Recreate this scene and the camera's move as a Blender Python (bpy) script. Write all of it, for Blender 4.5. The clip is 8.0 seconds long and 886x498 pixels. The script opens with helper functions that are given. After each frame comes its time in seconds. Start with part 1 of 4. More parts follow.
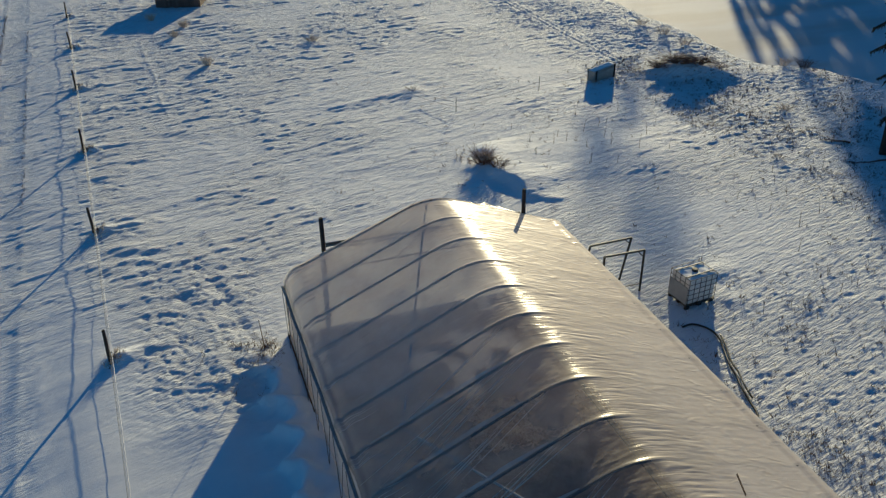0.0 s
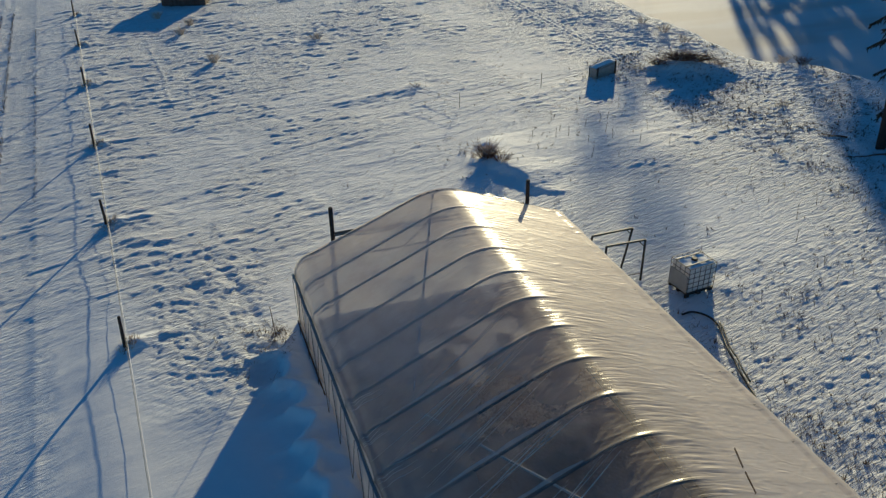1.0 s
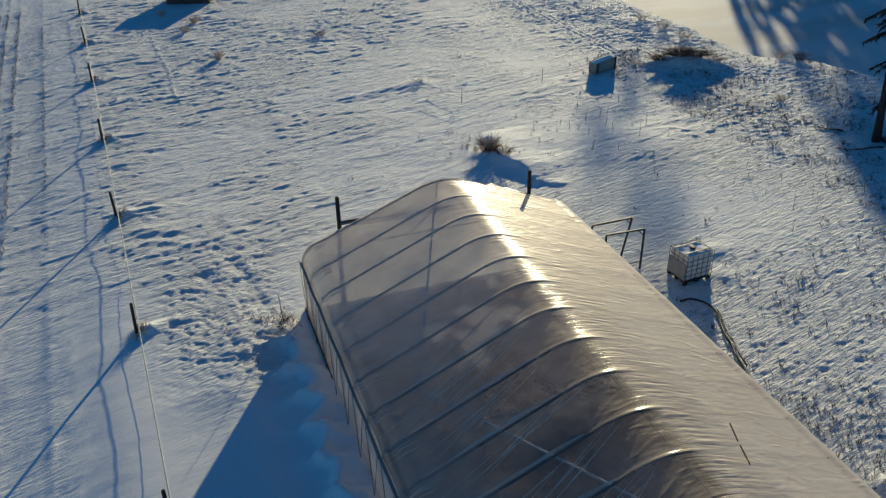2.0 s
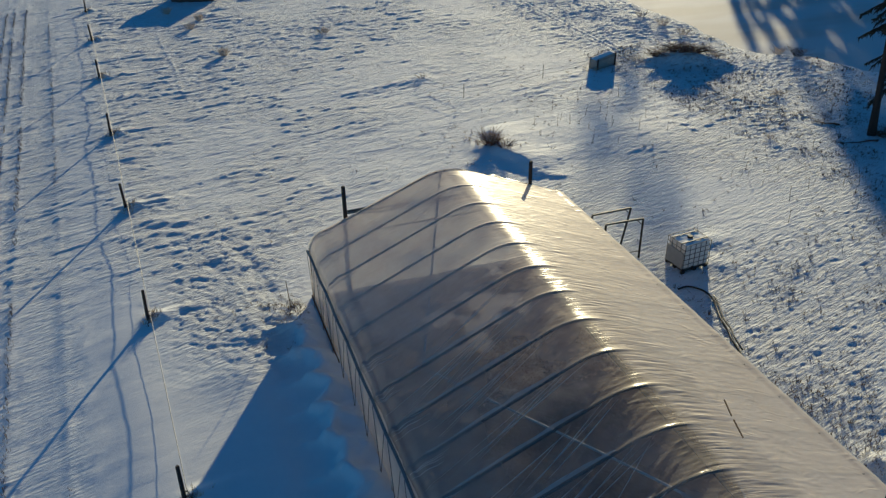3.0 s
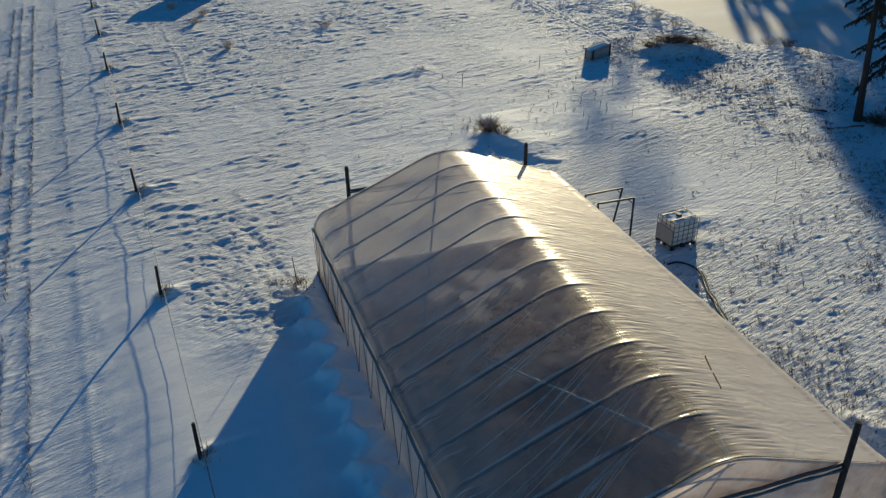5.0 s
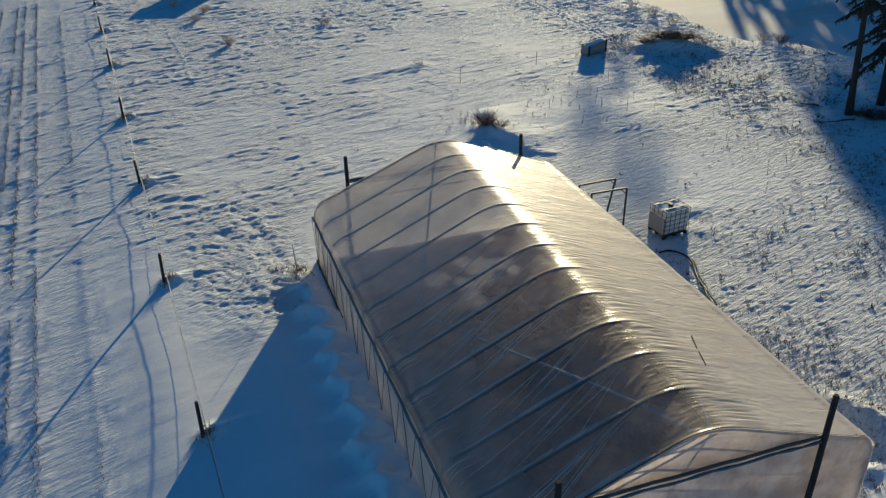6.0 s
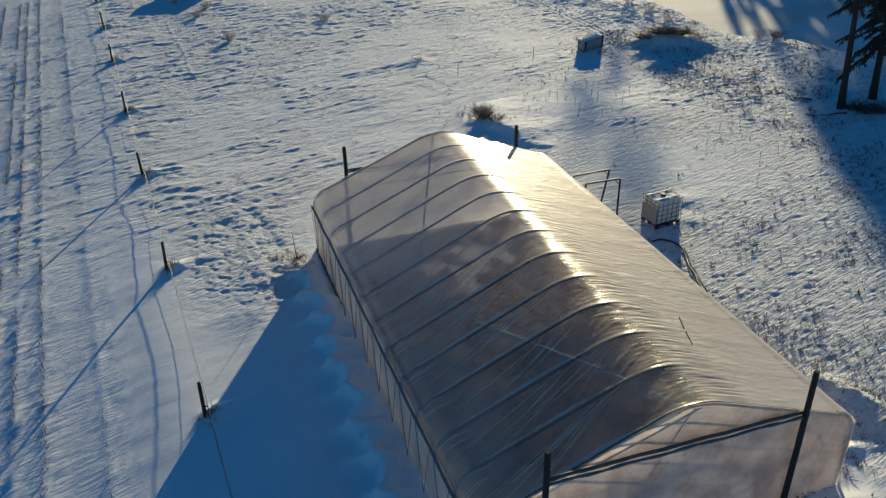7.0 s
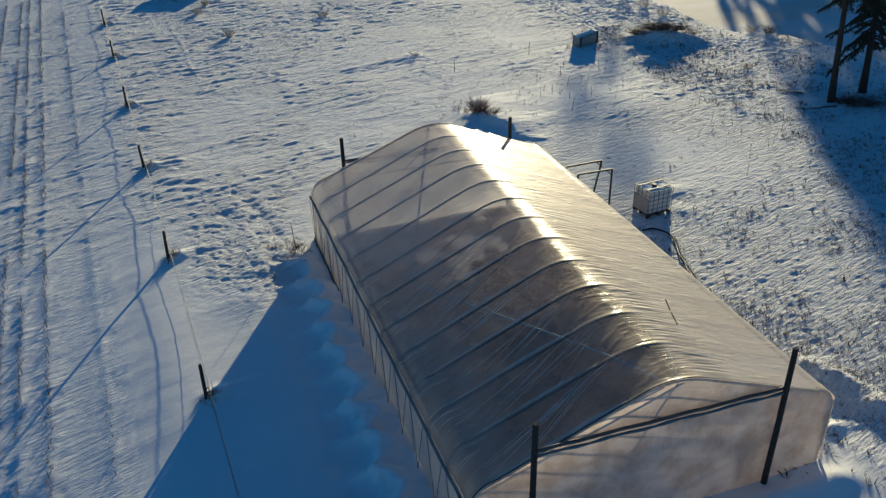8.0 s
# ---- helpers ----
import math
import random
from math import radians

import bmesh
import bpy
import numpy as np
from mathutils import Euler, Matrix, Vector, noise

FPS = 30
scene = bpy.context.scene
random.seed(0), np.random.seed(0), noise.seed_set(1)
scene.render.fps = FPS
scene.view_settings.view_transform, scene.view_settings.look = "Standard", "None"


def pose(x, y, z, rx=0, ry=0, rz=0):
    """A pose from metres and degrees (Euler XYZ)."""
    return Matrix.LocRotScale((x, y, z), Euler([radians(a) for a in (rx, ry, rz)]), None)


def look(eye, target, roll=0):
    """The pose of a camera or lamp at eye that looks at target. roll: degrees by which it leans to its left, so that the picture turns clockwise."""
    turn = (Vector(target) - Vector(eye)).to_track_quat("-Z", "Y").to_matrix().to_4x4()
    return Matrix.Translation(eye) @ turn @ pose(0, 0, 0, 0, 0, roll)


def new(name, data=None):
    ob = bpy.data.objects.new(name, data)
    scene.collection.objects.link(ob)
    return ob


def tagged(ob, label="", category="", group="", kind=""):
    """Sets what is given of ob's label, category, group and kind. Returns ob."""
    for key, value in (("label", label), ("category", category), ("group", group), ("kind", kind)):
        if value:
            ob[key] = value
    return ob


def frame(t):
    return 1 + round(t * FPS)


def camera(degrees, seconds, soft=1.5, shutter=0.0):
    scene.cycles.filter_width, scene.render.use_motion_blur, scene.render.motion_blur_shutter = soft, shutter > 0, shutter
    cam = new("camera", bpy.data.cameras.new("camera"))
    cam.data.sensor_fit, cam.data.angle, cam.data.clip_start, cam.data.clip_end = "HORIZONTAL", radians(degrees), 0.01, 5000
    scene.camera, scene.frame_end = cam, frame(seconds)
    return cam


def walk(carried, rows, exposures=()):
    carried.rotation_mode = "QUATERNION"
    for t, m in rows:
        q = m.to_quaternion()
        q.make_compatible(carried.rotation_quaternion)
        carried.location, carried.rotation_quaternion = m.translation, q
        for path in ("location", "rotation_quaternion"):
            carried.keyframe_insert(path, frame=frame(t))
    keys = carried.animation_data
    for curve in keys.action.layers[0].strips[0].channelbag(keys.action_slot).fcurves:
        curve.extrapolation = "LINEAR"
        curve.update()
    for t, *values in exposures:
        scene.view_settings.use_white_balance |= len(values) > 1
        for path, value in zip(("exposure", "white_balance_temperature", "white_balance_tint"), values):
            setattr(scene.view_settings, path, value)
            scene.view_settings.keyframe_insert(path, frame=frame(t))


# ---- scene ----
cam = camera(56.0, 8.0, soft=1.35)
PATH = [
    (0, (-3.042, -8.616, 16.469), (-2.373, -7.017, 15.471), -0.5),
    (0.5, (-3.296, -8.942, 16.485), (-2.625, -7.343, 15.488), -0.5),
    (1, (-3.545, -9.292, 16.496), (-2.876, -7.692, 15.499), -0.5),
    (1.5, (-3.738, -9.623, 16.493), (-3.07, -8.023, 15.496), -0.6),
    (3, (-4.352, -10.704, 16.51), (-3.687, -9.103, 15.513), -0.7),
    (3.5, (-4.49, -11.046, 16.515), (-3.826, -9.445, 15.517), -0.8),
    (4, (-4.659, -11.434, 16.516), (-3.993, -9.834, 15.517), -0.8),
    (4.5, (-4.806, -11.782, 16.506), (-4.141, -10.182, 15.507), -0.9),
    (6, (-5.117, -13.028, 16.46), (-4.455, -11.426, 15.462), -1.0),
    (6.5, (-5.208, -13.384, 16.444), (-4.547, -11.783, 15.444), -1.0),
    (7, (-5.298, -13.797, 16.444), (-4.637, -12.196, 15.444), -1.0),
    (7.5, (-5.376, -14.183, 16.436), (-4.715, -12.582, 15.436), -1.1),
    (8, (-5.457, -14.623, 16.441), (-4.796, -13.023, 15.44), -1.1),
]
walk(cam, [(t, look(eye, target, roll)) for t, eye, target, roll in PATH], [(0.0, -0.10, 3820, -12), (8.0, -0.05, 3820, -12)])

# ---- world, sun, exposure ----
SUN_DIR = Vector((0.565, 0.825, math.tan(radians(10.0)))).normalized()
world = bpy.data.worlds.new("winter_sky")
world.use_nodes = True
scene.world = world
wn = world.node_tree
sky = wn.nodes.new("ShaderNodeTexSky")
sky.sky_type = "NISHITA"
sky.sun_disc = False
sky.sun_elevation = radians(10.0)
sky.sun_rotation = math.atan2(0.565, 0.825)
sky.air_density, sky.dust_density, sky.ozone_density = 1.0, 0.0, 1.3
sky.altitude = 2000
wn.nodes["Background"].inputs["Strength"].default_value = 0.058
wn.links.new(sky.outputs[0], wn.nodes["Background"].inputs["Color"])
sun_data = bpy.data.lights.new("sun", "SUN")
sun_data.energy, sun_data.angle, sun_data.color = 8.0, radians(0.7), (1.0, 0.535, 0.195)
sun = new("sun", sun_data)
sun.matrix_world = look(SUN_DIR * 60, (0, 0, 0))


# ---- materials ----
def material(name, base, rough=0.6, metal=0.0, vary=None, scale=4.0, detail=6.0, bump=0.0, bump_scale=30.0, stretch=(1, 1, 1), per_piece=0.0):
    """Principled material: base colour drifting to `vary` by two scales of noise, fine relief, and a shift of value per piece."""
    m = bpy.data.materials.new(name)
    m.use_nodes = True
    nt = m.node_tree
    bs = nt.nodes["Principled BSDF"]
    bs.inputs["Roughness"].default_value, bs.inputs["Metallic"].default_value = rough, metal
    co = nt.nodes.new("ShaderNodeTexCoord")
    mp = nt.nodes.new("ShaderNodeMapping")
    mp.inputs["Scale"].default_value = stretch
    nt.links.new(co.outputs["Object"], mp.inputs["Vector"])
    a, b = nt.nodes.new("ShaderNodeTexNoise"), nt.nodes.new("ShaderNodeTexNoise")
    a.inputs["Scale"].default_value, a.inputs["Detail"].default_value = scale, detail
    b.inputs["Scale"].default_value, b.inputs["Detail"].default_value = scale * 9, 4
    for n in (a, b):
        nt.links.new(mp.outputs[0], n.inputs["Vector"])
    add = nt.nodes.new("ShaderNodeMath")
    add.operation = "MULTIPLY_ADD"
    add.inputs[1].default_value = 0.45
    nt.links.new(b.outputs["Fac"], add.inputs[0])
    nt.links.new(a.outputs["Fac"], add.inputs[2])
    ramp = nt.nodes.new("ShaderNodeMapRange")
    ramp.inputs["From Min"].default_value, ramp.inputs["From Max"].default_value = 0.5, 0.95
    nt.links.new(add.outputs[0], ramp.inputs["Value"])
    mix = nt.nodes.new("ShaderNodeMix")
    mix.data_type = "RGBA"
    mix.inputs["A"].default_value = (*base, 1)
    mix.inputs["B"].default_value = (*(vary or [min(1, c * 0.7) for c in base]), 1)
    nt.links.new(ramp.outputs[0], mix.inputs["Factor"])
    last = mix.outputs["Result"]
    if per_piece:
        info = nt.nodes.new("ShaderNodeObjectInfo")
        rng = nt.nodes.new("ShaderNodeMapRange")
        rng.inputs["To Min"].default_value, rng.inputs["To Max"].default_value = 1 - per_piece, 1 + per_piece
        nt.links.new(info.outputs["Random"], rng.inputs["Value"])
        hsv = nt.nodes.new("ShaderNodeHueSaturation")
        nt.links.new(rng.outputs[0], hsv.inputs["Value"])
        nt.links.new(last, hsv.inputs["Color"])
        last = hsv.outputs["Color"]
    nt.links.new(last, bs.inputs["Base Color"])
    if bump:
        c = nt.nodes.new("ShaderNodeTexNoise")
        c.inputs["Scale"].default_value, c.inputs["Detail"].default_value = bump_scale, 6
        nt.links.new(mp.outputs[0], c.inputs["Vector"])
        bp = nt.nodes.new("ShaderNodeBump")
        bp.inputs["Strength"].default_value, bp.inputs["Distance"].default_value = 1.0, bump
        nt.links.new(c.outputs["Fac"], bp.inputs["Height"])
        nt.links.new(bp.outputs[0], bs.inputs["Normal"])
    return m


def snow_material():
    """Wind-packed snow: nearly white, crust ripples along the wind where the ground is rough, small grain."""
    m = material("snow", (0.86, 0.88, 0.91), 0.80, vary=(0.80, 0.82, 0.86), scale=0.35, bump=0.0)
    nt = m.node_tree
    bs = nt.nodes["Principled BSDF"]
    bs.inputs["Specular IOR Level"].default_value = 0.60
    bs.inputs["Sheen Weight"].default_value = 0.10
    co = nt.nodes.new("ShaderNodeTexCoord")
    rough = nt.nodes.new("ShaderNodeAttribute")
    rough.attribute_name = "crust"
    last = None
    for size, detail, stretch, turn, depth, everywhere in ((1.5, 6, (1.7, 0.32, 1.0), 14, 0.085, 0.06), (4.0, 5, (2.2, 0.42, 1.0), 13, 0.16, 0.06), (30.0, 3, (1, 1, 1), 0, 0.007, 0.6)):
        mp = nt.nodes.new("ShaderNodeMapping")
        mp.vector_type = "TEXTURE"
        mp.inputs["Rotation"].default_value, mp.inputs["Scale"].default_value = (0, 0, radians(turn)), stretch
        nt.links.new(co.outputs["Object"], mp.inputs["Vector"])
        tex = nt.nodes.new("ShaderNodeTexNoise")
        tex.inputs["Scale"].default_value, tex.inputs["Detail"].default_value, tex.inputs["Roughness"].default_value = size, detail, 0.6
        nt.links.new(mp.outputs[0], tex.inputs["Vector"])
        amount = nt.nodes.new("ShaderNodeMapRange")
        amount.inputs["To Min"].default_value = everywhere
        nt.links.new(rough.outputs["Fac"], amount.inputs["Value"])
        bp = nt.nodes.new("ShaderNodeBump")
        bp.inputs["Distance"].default_value = depth
        nt.links.new(amount.outputs[0], bp.inputs["Strength"])
        nt.links.new(tex.outputs["Fac"], bp.inputs["Height"])
        if last:
            nt.links.new(last.outputs[0], bp.inputs["Normal"])
        last = bp
    nt.links.new(last.outputs[0], bs.inputs["Normal"])
    return m


def film_material(name, clear, wrinkle, dust=0.10, along=(1.2, 16.0, 1.2), mix=0.40, glow=(0.84, 0.79, 0.71), haze_tone=0.88, crackle=0.0, stained=0.64, coat_low=0.036, frosted=None, dirty=False):
    """Greenhouse polyethylene: part of the light passes straight, part is scattered, with a soft sheen and fine
    creases.
    frosted: clear and mix where frost and painted haze are full; dirty: the stains show on the face too."""
    m = bpy.data.materials.new(name)
    m.use_nodes = True
    nt = m.node_tree
    nt.nodes.remove(nt.nodes["Principled BSDF"])
    out = nt.nodes["Material Output"]
    co = nt.nodes.new("ShaderNodeTexCoord")
    mp = nt.nodes.new("ShaderNodeMapping")
    mp.inputs["Scale"].default_value = along
    nt.links.new(co.outputs["Object"], mp.inputs["Vector"])
    crease = nt.nodes.new("ShaderNodeTexNoise")
    crease.inputs["Scale"].default_value, crease.inputs["Detail"].default_value, crease.inputs["Distortion"].default_value = 0.55, 4, 0.6
    nt.links.new(mp.outputs[0], crease.inputs["Vector"])
    bp = nt.nodes.new("ShaderNodeBump")
    bp.inputs["Distance"].default_value = wrinkle
    nt.links.new(crease.outputs["Fac"], bp.inputs["Height"])
    if crackle:
        # crossing hair creases where the sheet has been stretched over and over
        for size, turn in ((1.5, 25), (2.6, -32)):
            slant = nt.nodes.new("ShaderNodeMapping")
            slant.inputs["Rotation"].default_value, slant.inputs["Scale"].default_value = (0, 0, radians(turn)), (0.55, 1.7, 0.8)
            nt.links.new(co.outputs["Object"], slant.inputs["Vector"])
            hair = nt.nodes.new("ShaderNodeTexNoise")
            hair.noise_type = "RIDGED_MULTIFRACTAL"
            hair.inputs["Scale"].default_value, hair.inputs["Detail"].default_value, hair.inputs["Distortion"].default_value = size, 3, 0.9
            nt.links.new(slant.outputs[0], hair.inputs["Vector"])
            more = nt.nodes.new("ShaderNodeBump")
            more.inputs["Distance"].default_value = crackle
            nt.links.new(hair.outputs["Fac"], more.inputs["Height"])
            nt.links.new(bp.outputs[0], more.inputs["Normal"])
            bp = more
        # close gathers where the sheet is drawn over the crest
        pleat = nt.nodes.new("ShaderNodeMapping")
        pleat.inputs["Rotation"].default_value, pleat.inputs["Scale"].default_value = (0, 0, radians(4)), (0.5, 25.0, 0.5)
        nt.links.new(co.outputs["Object"], pleat.inputs["Vector"])
        ply = nt.nodes.new("ShaderNodeTexNoise")
        ply.inputs["Scale"].default_value, ply.inputs["Detail"].default_value, ply.inputs["Distortion"].default_value = 1.0, 3, 0.3
        nt.links.new(pleat.outputs[0], ply.inputs["Vector"])
        drawn = nt.nodes.new("ShaderNodeAttribute")
        drawn.attribute_name = "gather"
        more = nt.nodes.new("ShaderNodeBump")
        more.inputs["Distance"].default_value = 0.018
        nt.links.new(drawn.outputs["Fac"], more.inputs["Strength"])
        nt.links.new(ply.outputs["Fac"], more.inputs["Height"])
        nt.links.new(bp.outputs[0], more.inputs["Normal"])
        bp = more
    dirt = nt.nodes.new("ShaderNodeTexNoise")
    dirt.inputs["Scale"].default_value, dirt.inputs["Detail"].default_value = 0.8, 6
    nt.links.new(co.outputs["Object"], dirt.inputs["Vector"])
    rng = nt.nodes.new("ShaderNodeMapRange")
    rng.inputs["From Min"].default_value, rng.inputs["From Max"].default_value = 0.3, 0.7
    rng.inputs["To Min"].default_value, rng.inputs["To Max"].default_value = 1 - clear - dust, 1 - clear + dust
    nt.links.new(dirt.outputs["Fac"], rng.inputs["Value"])
    through_light = nt.nodes.new("ShaderNodeBsdfTransparent")
    through_light.inputs["Color"].default_value = (0.96, 0.95, 0.93, 1)
    scatter = nt.nodes.new("ShaderNodeBsdfTranslucent")
    scatter.inputs["Color"].default_value = (*glow, 1)
    face = nt.nodes.new("ShaderNodeBsdfDiffuse")
    face.inputs["Color"].default_value = (0.94, 0.85, 0.76, 1)
    gloss = nt.nodes.new("ShaderNodeBsdfGlossy")
    gloss.inputs["Roughness"].default_value = 0.24
    haze = nt.nodes.new("ShaderNodeBsdfGlossy")
    haze.inputs["Roughness"].default_value = 0.60
    haze.inputs["Color"].default_value = (haze_tone, haze_tone * 0.98, haze_tone * 0.95, 1)
    sheen = nt.nodes.new("ShaderNodeMixShader")
    sheen.inputs[0].default_value = 0.72
    nt.links.new(gloss.outputs[0], sheen.inputs[1])
    nt.links.new(haze.outputs[0], sheen.inputs[2])
    for n in (scatter, face, gloss, haze):
        nt.links.new(bp.outputs[0], n.inputs["Normal"])
    stain = nt.nodes.new("ShaderNodeTexNoise")
    stain.inputs["Scale"].default_value, stain.inputs["Detail"].default_value, stain.inputs["Roughness"].default_value = 1.1, 7, 0.62
    nt.links.new(co.outputs["Object"], stain.inputs["Vector"])
    level = nt.nodes.new("ShaderNodeMapRange")
    level.inputs["From Min"].default_value, level.inputs["From Max"].default_value = 0.42, 0.60
    nt.links.new(stain.outputs["Fac"], level.inputs["Value"])
    tone = nt.nodes.new("ShaderNodeMix")
    tone.data_type = "RGBA"
    tone.inputs["A"].default_value = (*glow, 1)
    tone.inputs["B"].default_value = (glow[0] * stained, glow[1] * (stained - 0.05), glow[2] * (stained - 0.09), 1)
    nt.links.new(level.outputs[0], tone.inputs["Factor"])
    nt.links.new(tone.outputs["Result"], scatter.inputs["Color"])
    if dirty:
        nt.links.new(tone.outputs["Result"], face.inputs["Color"])
    body, sheet, coat = (nt.nodes.new("ShaderNodeMixShader") for _ in range(3))
    body.inputs[0].default_value = mix
    nt.links.new(scatter.outputs[0], body.inputs[1])
    nt.links.new(face.outputs[0], body.inputs[2])
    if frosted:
        # clouding from the mesh: frost, plus lightness painted into slope and far bays
        frost_haze = nt.nodes.new("ShaderNodeAttribute")
        frost_haze.attribute_name = "frost_haze"
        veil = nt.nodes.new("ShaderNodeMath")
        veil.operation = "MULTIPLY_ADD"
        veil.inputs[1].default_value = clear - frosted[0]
        nt.links.new(frost_haze.outputs["Fac"], veil.inputs[0])
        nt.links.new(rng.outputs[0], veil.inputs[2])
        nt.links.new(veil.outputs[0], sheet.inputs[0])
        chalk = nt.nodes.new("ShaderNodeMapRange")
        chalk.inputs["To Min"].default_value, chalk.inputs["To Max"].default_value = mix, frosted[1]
        nt.links.new(frost_haze.outputs["Fac"], chalk.inputs["Value"])
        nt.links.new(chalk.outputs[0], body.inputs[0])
    else:
        nt.links.new(rng.outputs[0], sheet.inputs[0])
    nt.links.new(through_light.outputs[0], sheet.inputs[1])
    nt.links.new(body.outputs[0], sheet.inputs[2])
    facing = nt.nodes.new("ShaderNodeLayerWeight")
    facing.inputs["Blend"].default_value = 0.5
    nt.links.new(bp.outputs[0], facing.inputs["Normal"])
    steep = nt.nodes.new("ShaderNodeMath")
    steep.operation = "POWER"
    steep.inputs[1].default_value = 5.0
    nt.links.new(facing.outputs["Facing"], steep.inputs[0])
    fres = nt.nodes.new("ShaderNodeMapRange")
    fres.inputs["To Min"].default_value, fres.inputs["To Max"].default_value = coat_low, 0.9
    nt.links.new(steep.outputs[0], fres.inputs["Value"])
    nt.links.new(fres.outputs[0], coat.inputs[0])
    nt.links.new(sheet.outputs[0], coat.inputs[1])
    nt.links.new(sheen.outputs[0], coat.inputs[2])
    nt.links.new(coat.outputs[0], out.inputs["Surface"])
    return m


def tone_over(m, attribute, tone):
    """Lay another tone over a material where the mesh says so: painted light on soil, bare ice in snow."""
    nt = m.node_tree
    bs = nt.nodes["Principled BSDF"]
    overlay = nt.nodes.new("ShaderNodeAttribute")
    overlay.attribute_name = attribute
    over = nt.nodes.new("ShaderNodeMix")
    over.data_type = "RGBA"
    over.inputs["B"].default_value = (*tone, 1)
    nt.links.new(bs.inputs["Base Color"].links[0].from_socket, over.inputs["A"])
    nt.links.new(overlay.outputs["Fac"], over.inputs["Factor"])
    nt.links.new(over.outputs["Result"], bs.inputs["Base Color"])
    return m


SNOW = tone_over(snow_material(), "ice", (0.56, 0.53, 0.50))
WALL_FILM = film_material("side_wall_polyethylene", 0.06, 0.015, dust=0.03, along=(1.0, 3.0, 1.0), mix=0.45)
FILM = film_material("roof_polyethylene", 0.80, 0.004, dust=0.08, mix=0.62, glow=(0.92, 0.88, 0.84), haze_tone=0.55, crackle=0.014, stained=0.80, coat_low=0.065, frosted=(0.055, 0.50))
END_FILM = film_material("end_wall_polyethylene", 0.03, 0.02, dust=0.02, along=(2.5, 2.0, 1.0), mix=0.40, glow=(0.94, 0.83, 0.75), stained=0.72, dirty=True)
FAR_END_FILM = film_material("far_end_polyethylene", 0.12, 0.02, dust=0.04, along=(2.5, 2.0, 1.0), mix=0.36, glow=(0.67, 0.66, 0.66), stained=0.85)
FOLD_FILM = film_material("folded_polyethylene", 0.08, 0.004, dust=0.05, mix=0.74, glow=(0.84, 0.77, 0.70))
VEIL_FILM = film_material("doubled_polyethylene", 0.62, 0.012, dust=0.14, along=(0.8, 9.0, 1.0), mix=0.75, glow=(0.80, 0.80, 0.80), coat_low=0.08)
SOIL = material("bare_soil", (0.050, 0.044, 0.039), 0.95, vary=(0.24, 0.20, 0.16), scale=0.45, bump=0.03, bump_scale=9)
# lit floor put into the soil's colour as a pale tone
tone_over(SOIL, "overlay", (0.74, 0.71, 0.68))
PIPE = material("galvanised_pipe", (0.035, 0.039, 0.043), 0.55, 0.1, scale=8)
BRACE = material("bright_galvanised_tube", (0.62, 0.58, 0.54), 0.6, 0.0, vary=(0.48, 0.45, 0.42), scale=8)
RAIL = material("blue_grey_rail", (0.16, 0.20, 0.24), 0.55, 0.3, scale=6)
POSTWOOD = material("dark_post_wood", (0.022, 0.018, 0.016), 0.9, vary=(0.055, 0.043, 0.036), scale=5, bump=0.004, bump_scale=40, stretch=(6, 6, 1))
DARKBAR = material("dark_header", (0.055, 0.056, 0.06), 0.6, vary=(0.11, 0.105, 0.10), scale=6)
BOARD = material("weathered_board", (0.085, 0.055, 0.04), 0.9, vary=(0.15, 0.11, 0.085), scale=3, bump=0.006, bump_scale=30, stretch=(8, 8, 1), per_piece=0.25)
TAPEWHITE = material("white_fence_tape", (0.75, 0.76, 0.78), 0.6, scale=6)
BLACKRUB = material("black_hose", (0.012, 0.012, 0.014), 0.45, scale=8)
TANKWHITE = material("white_polyethylene", (0.82, 0.79, 0.73), 0.4, vary=(0.72, 0.68, 0.62), scale=3, bump=0.003, bump_scale=12)
CAGE = material("galvanised_cage", (0.14, 0.145, 0.15), 0.5, 0.6, scale=10)
PLATE = material("grey_plate", (0.30, 0.31, 0.32), 0.6, vary=(0.24, 0.25, 0.26), scale=4)
PALLET = material("black_pallet", (0.02, 0.02, 0.02), 0.6, scale=6)
STALK = material("dry_grass", (0.19, 0.13, 0.075), 0.9, vary=(0.10, 0.07, 0.045), scale=2)
FROST = material("frosted_grass", (0.74, 0.67, 0.56), 0.9, vary=(0.42, 0.34, 0.25), scale=2)
STUB = material("dry_plant_stubs", (0.24, 0.18, 0.13), 0.9, vary=(0.13, 0.09, 0.06), scale=2)
TWIG = material("bare_twigs", (0.09, 0.055, 0.035), 0.9, vary=(0.16, 0.10, 0.06), scale=3)
REDTWIG = material("reddish_twigs", (0.20, 0.10, 0.05), 0.9, vary=(0.11, 0.06, 0.035), scale=3)
BARK = material("pine_bark", (0.030, 0.024, 0.020), 0.95, vary=(0.06, 0.045, 0.035), scale=2.5, bump=0.03, bump_scale=10, stretch=(3, 3, 0.6))
NEEDLE = material("spruce_needles", (0.032, 0.034, 0.020), 0.8, vary=(0.060, 0.052, 0.030), scale=1.5)
TROUGHWOOD = material("grey_weathered_board", (0.42, 0.40, 0.36), 0.9, vary=(0.22, 0.20, 0.17), scale=4, bump=0.006, bump_scale=30, stretch=(1, 8, 8), per_piece=0.2)


# ---- building helpers ----
def part(name, bm, mat, parent=None, label="", smooth=False):
    me = bpy.data.meshes.new(name)
    bm.to_mesh(me)
    bm.free()
    me.materials.append(mat)
    if smooth:
        me.shade_smooth()
    ob = new(name, me)
    if parent:
        ob.parent = parent
    return tagged(ob, label)


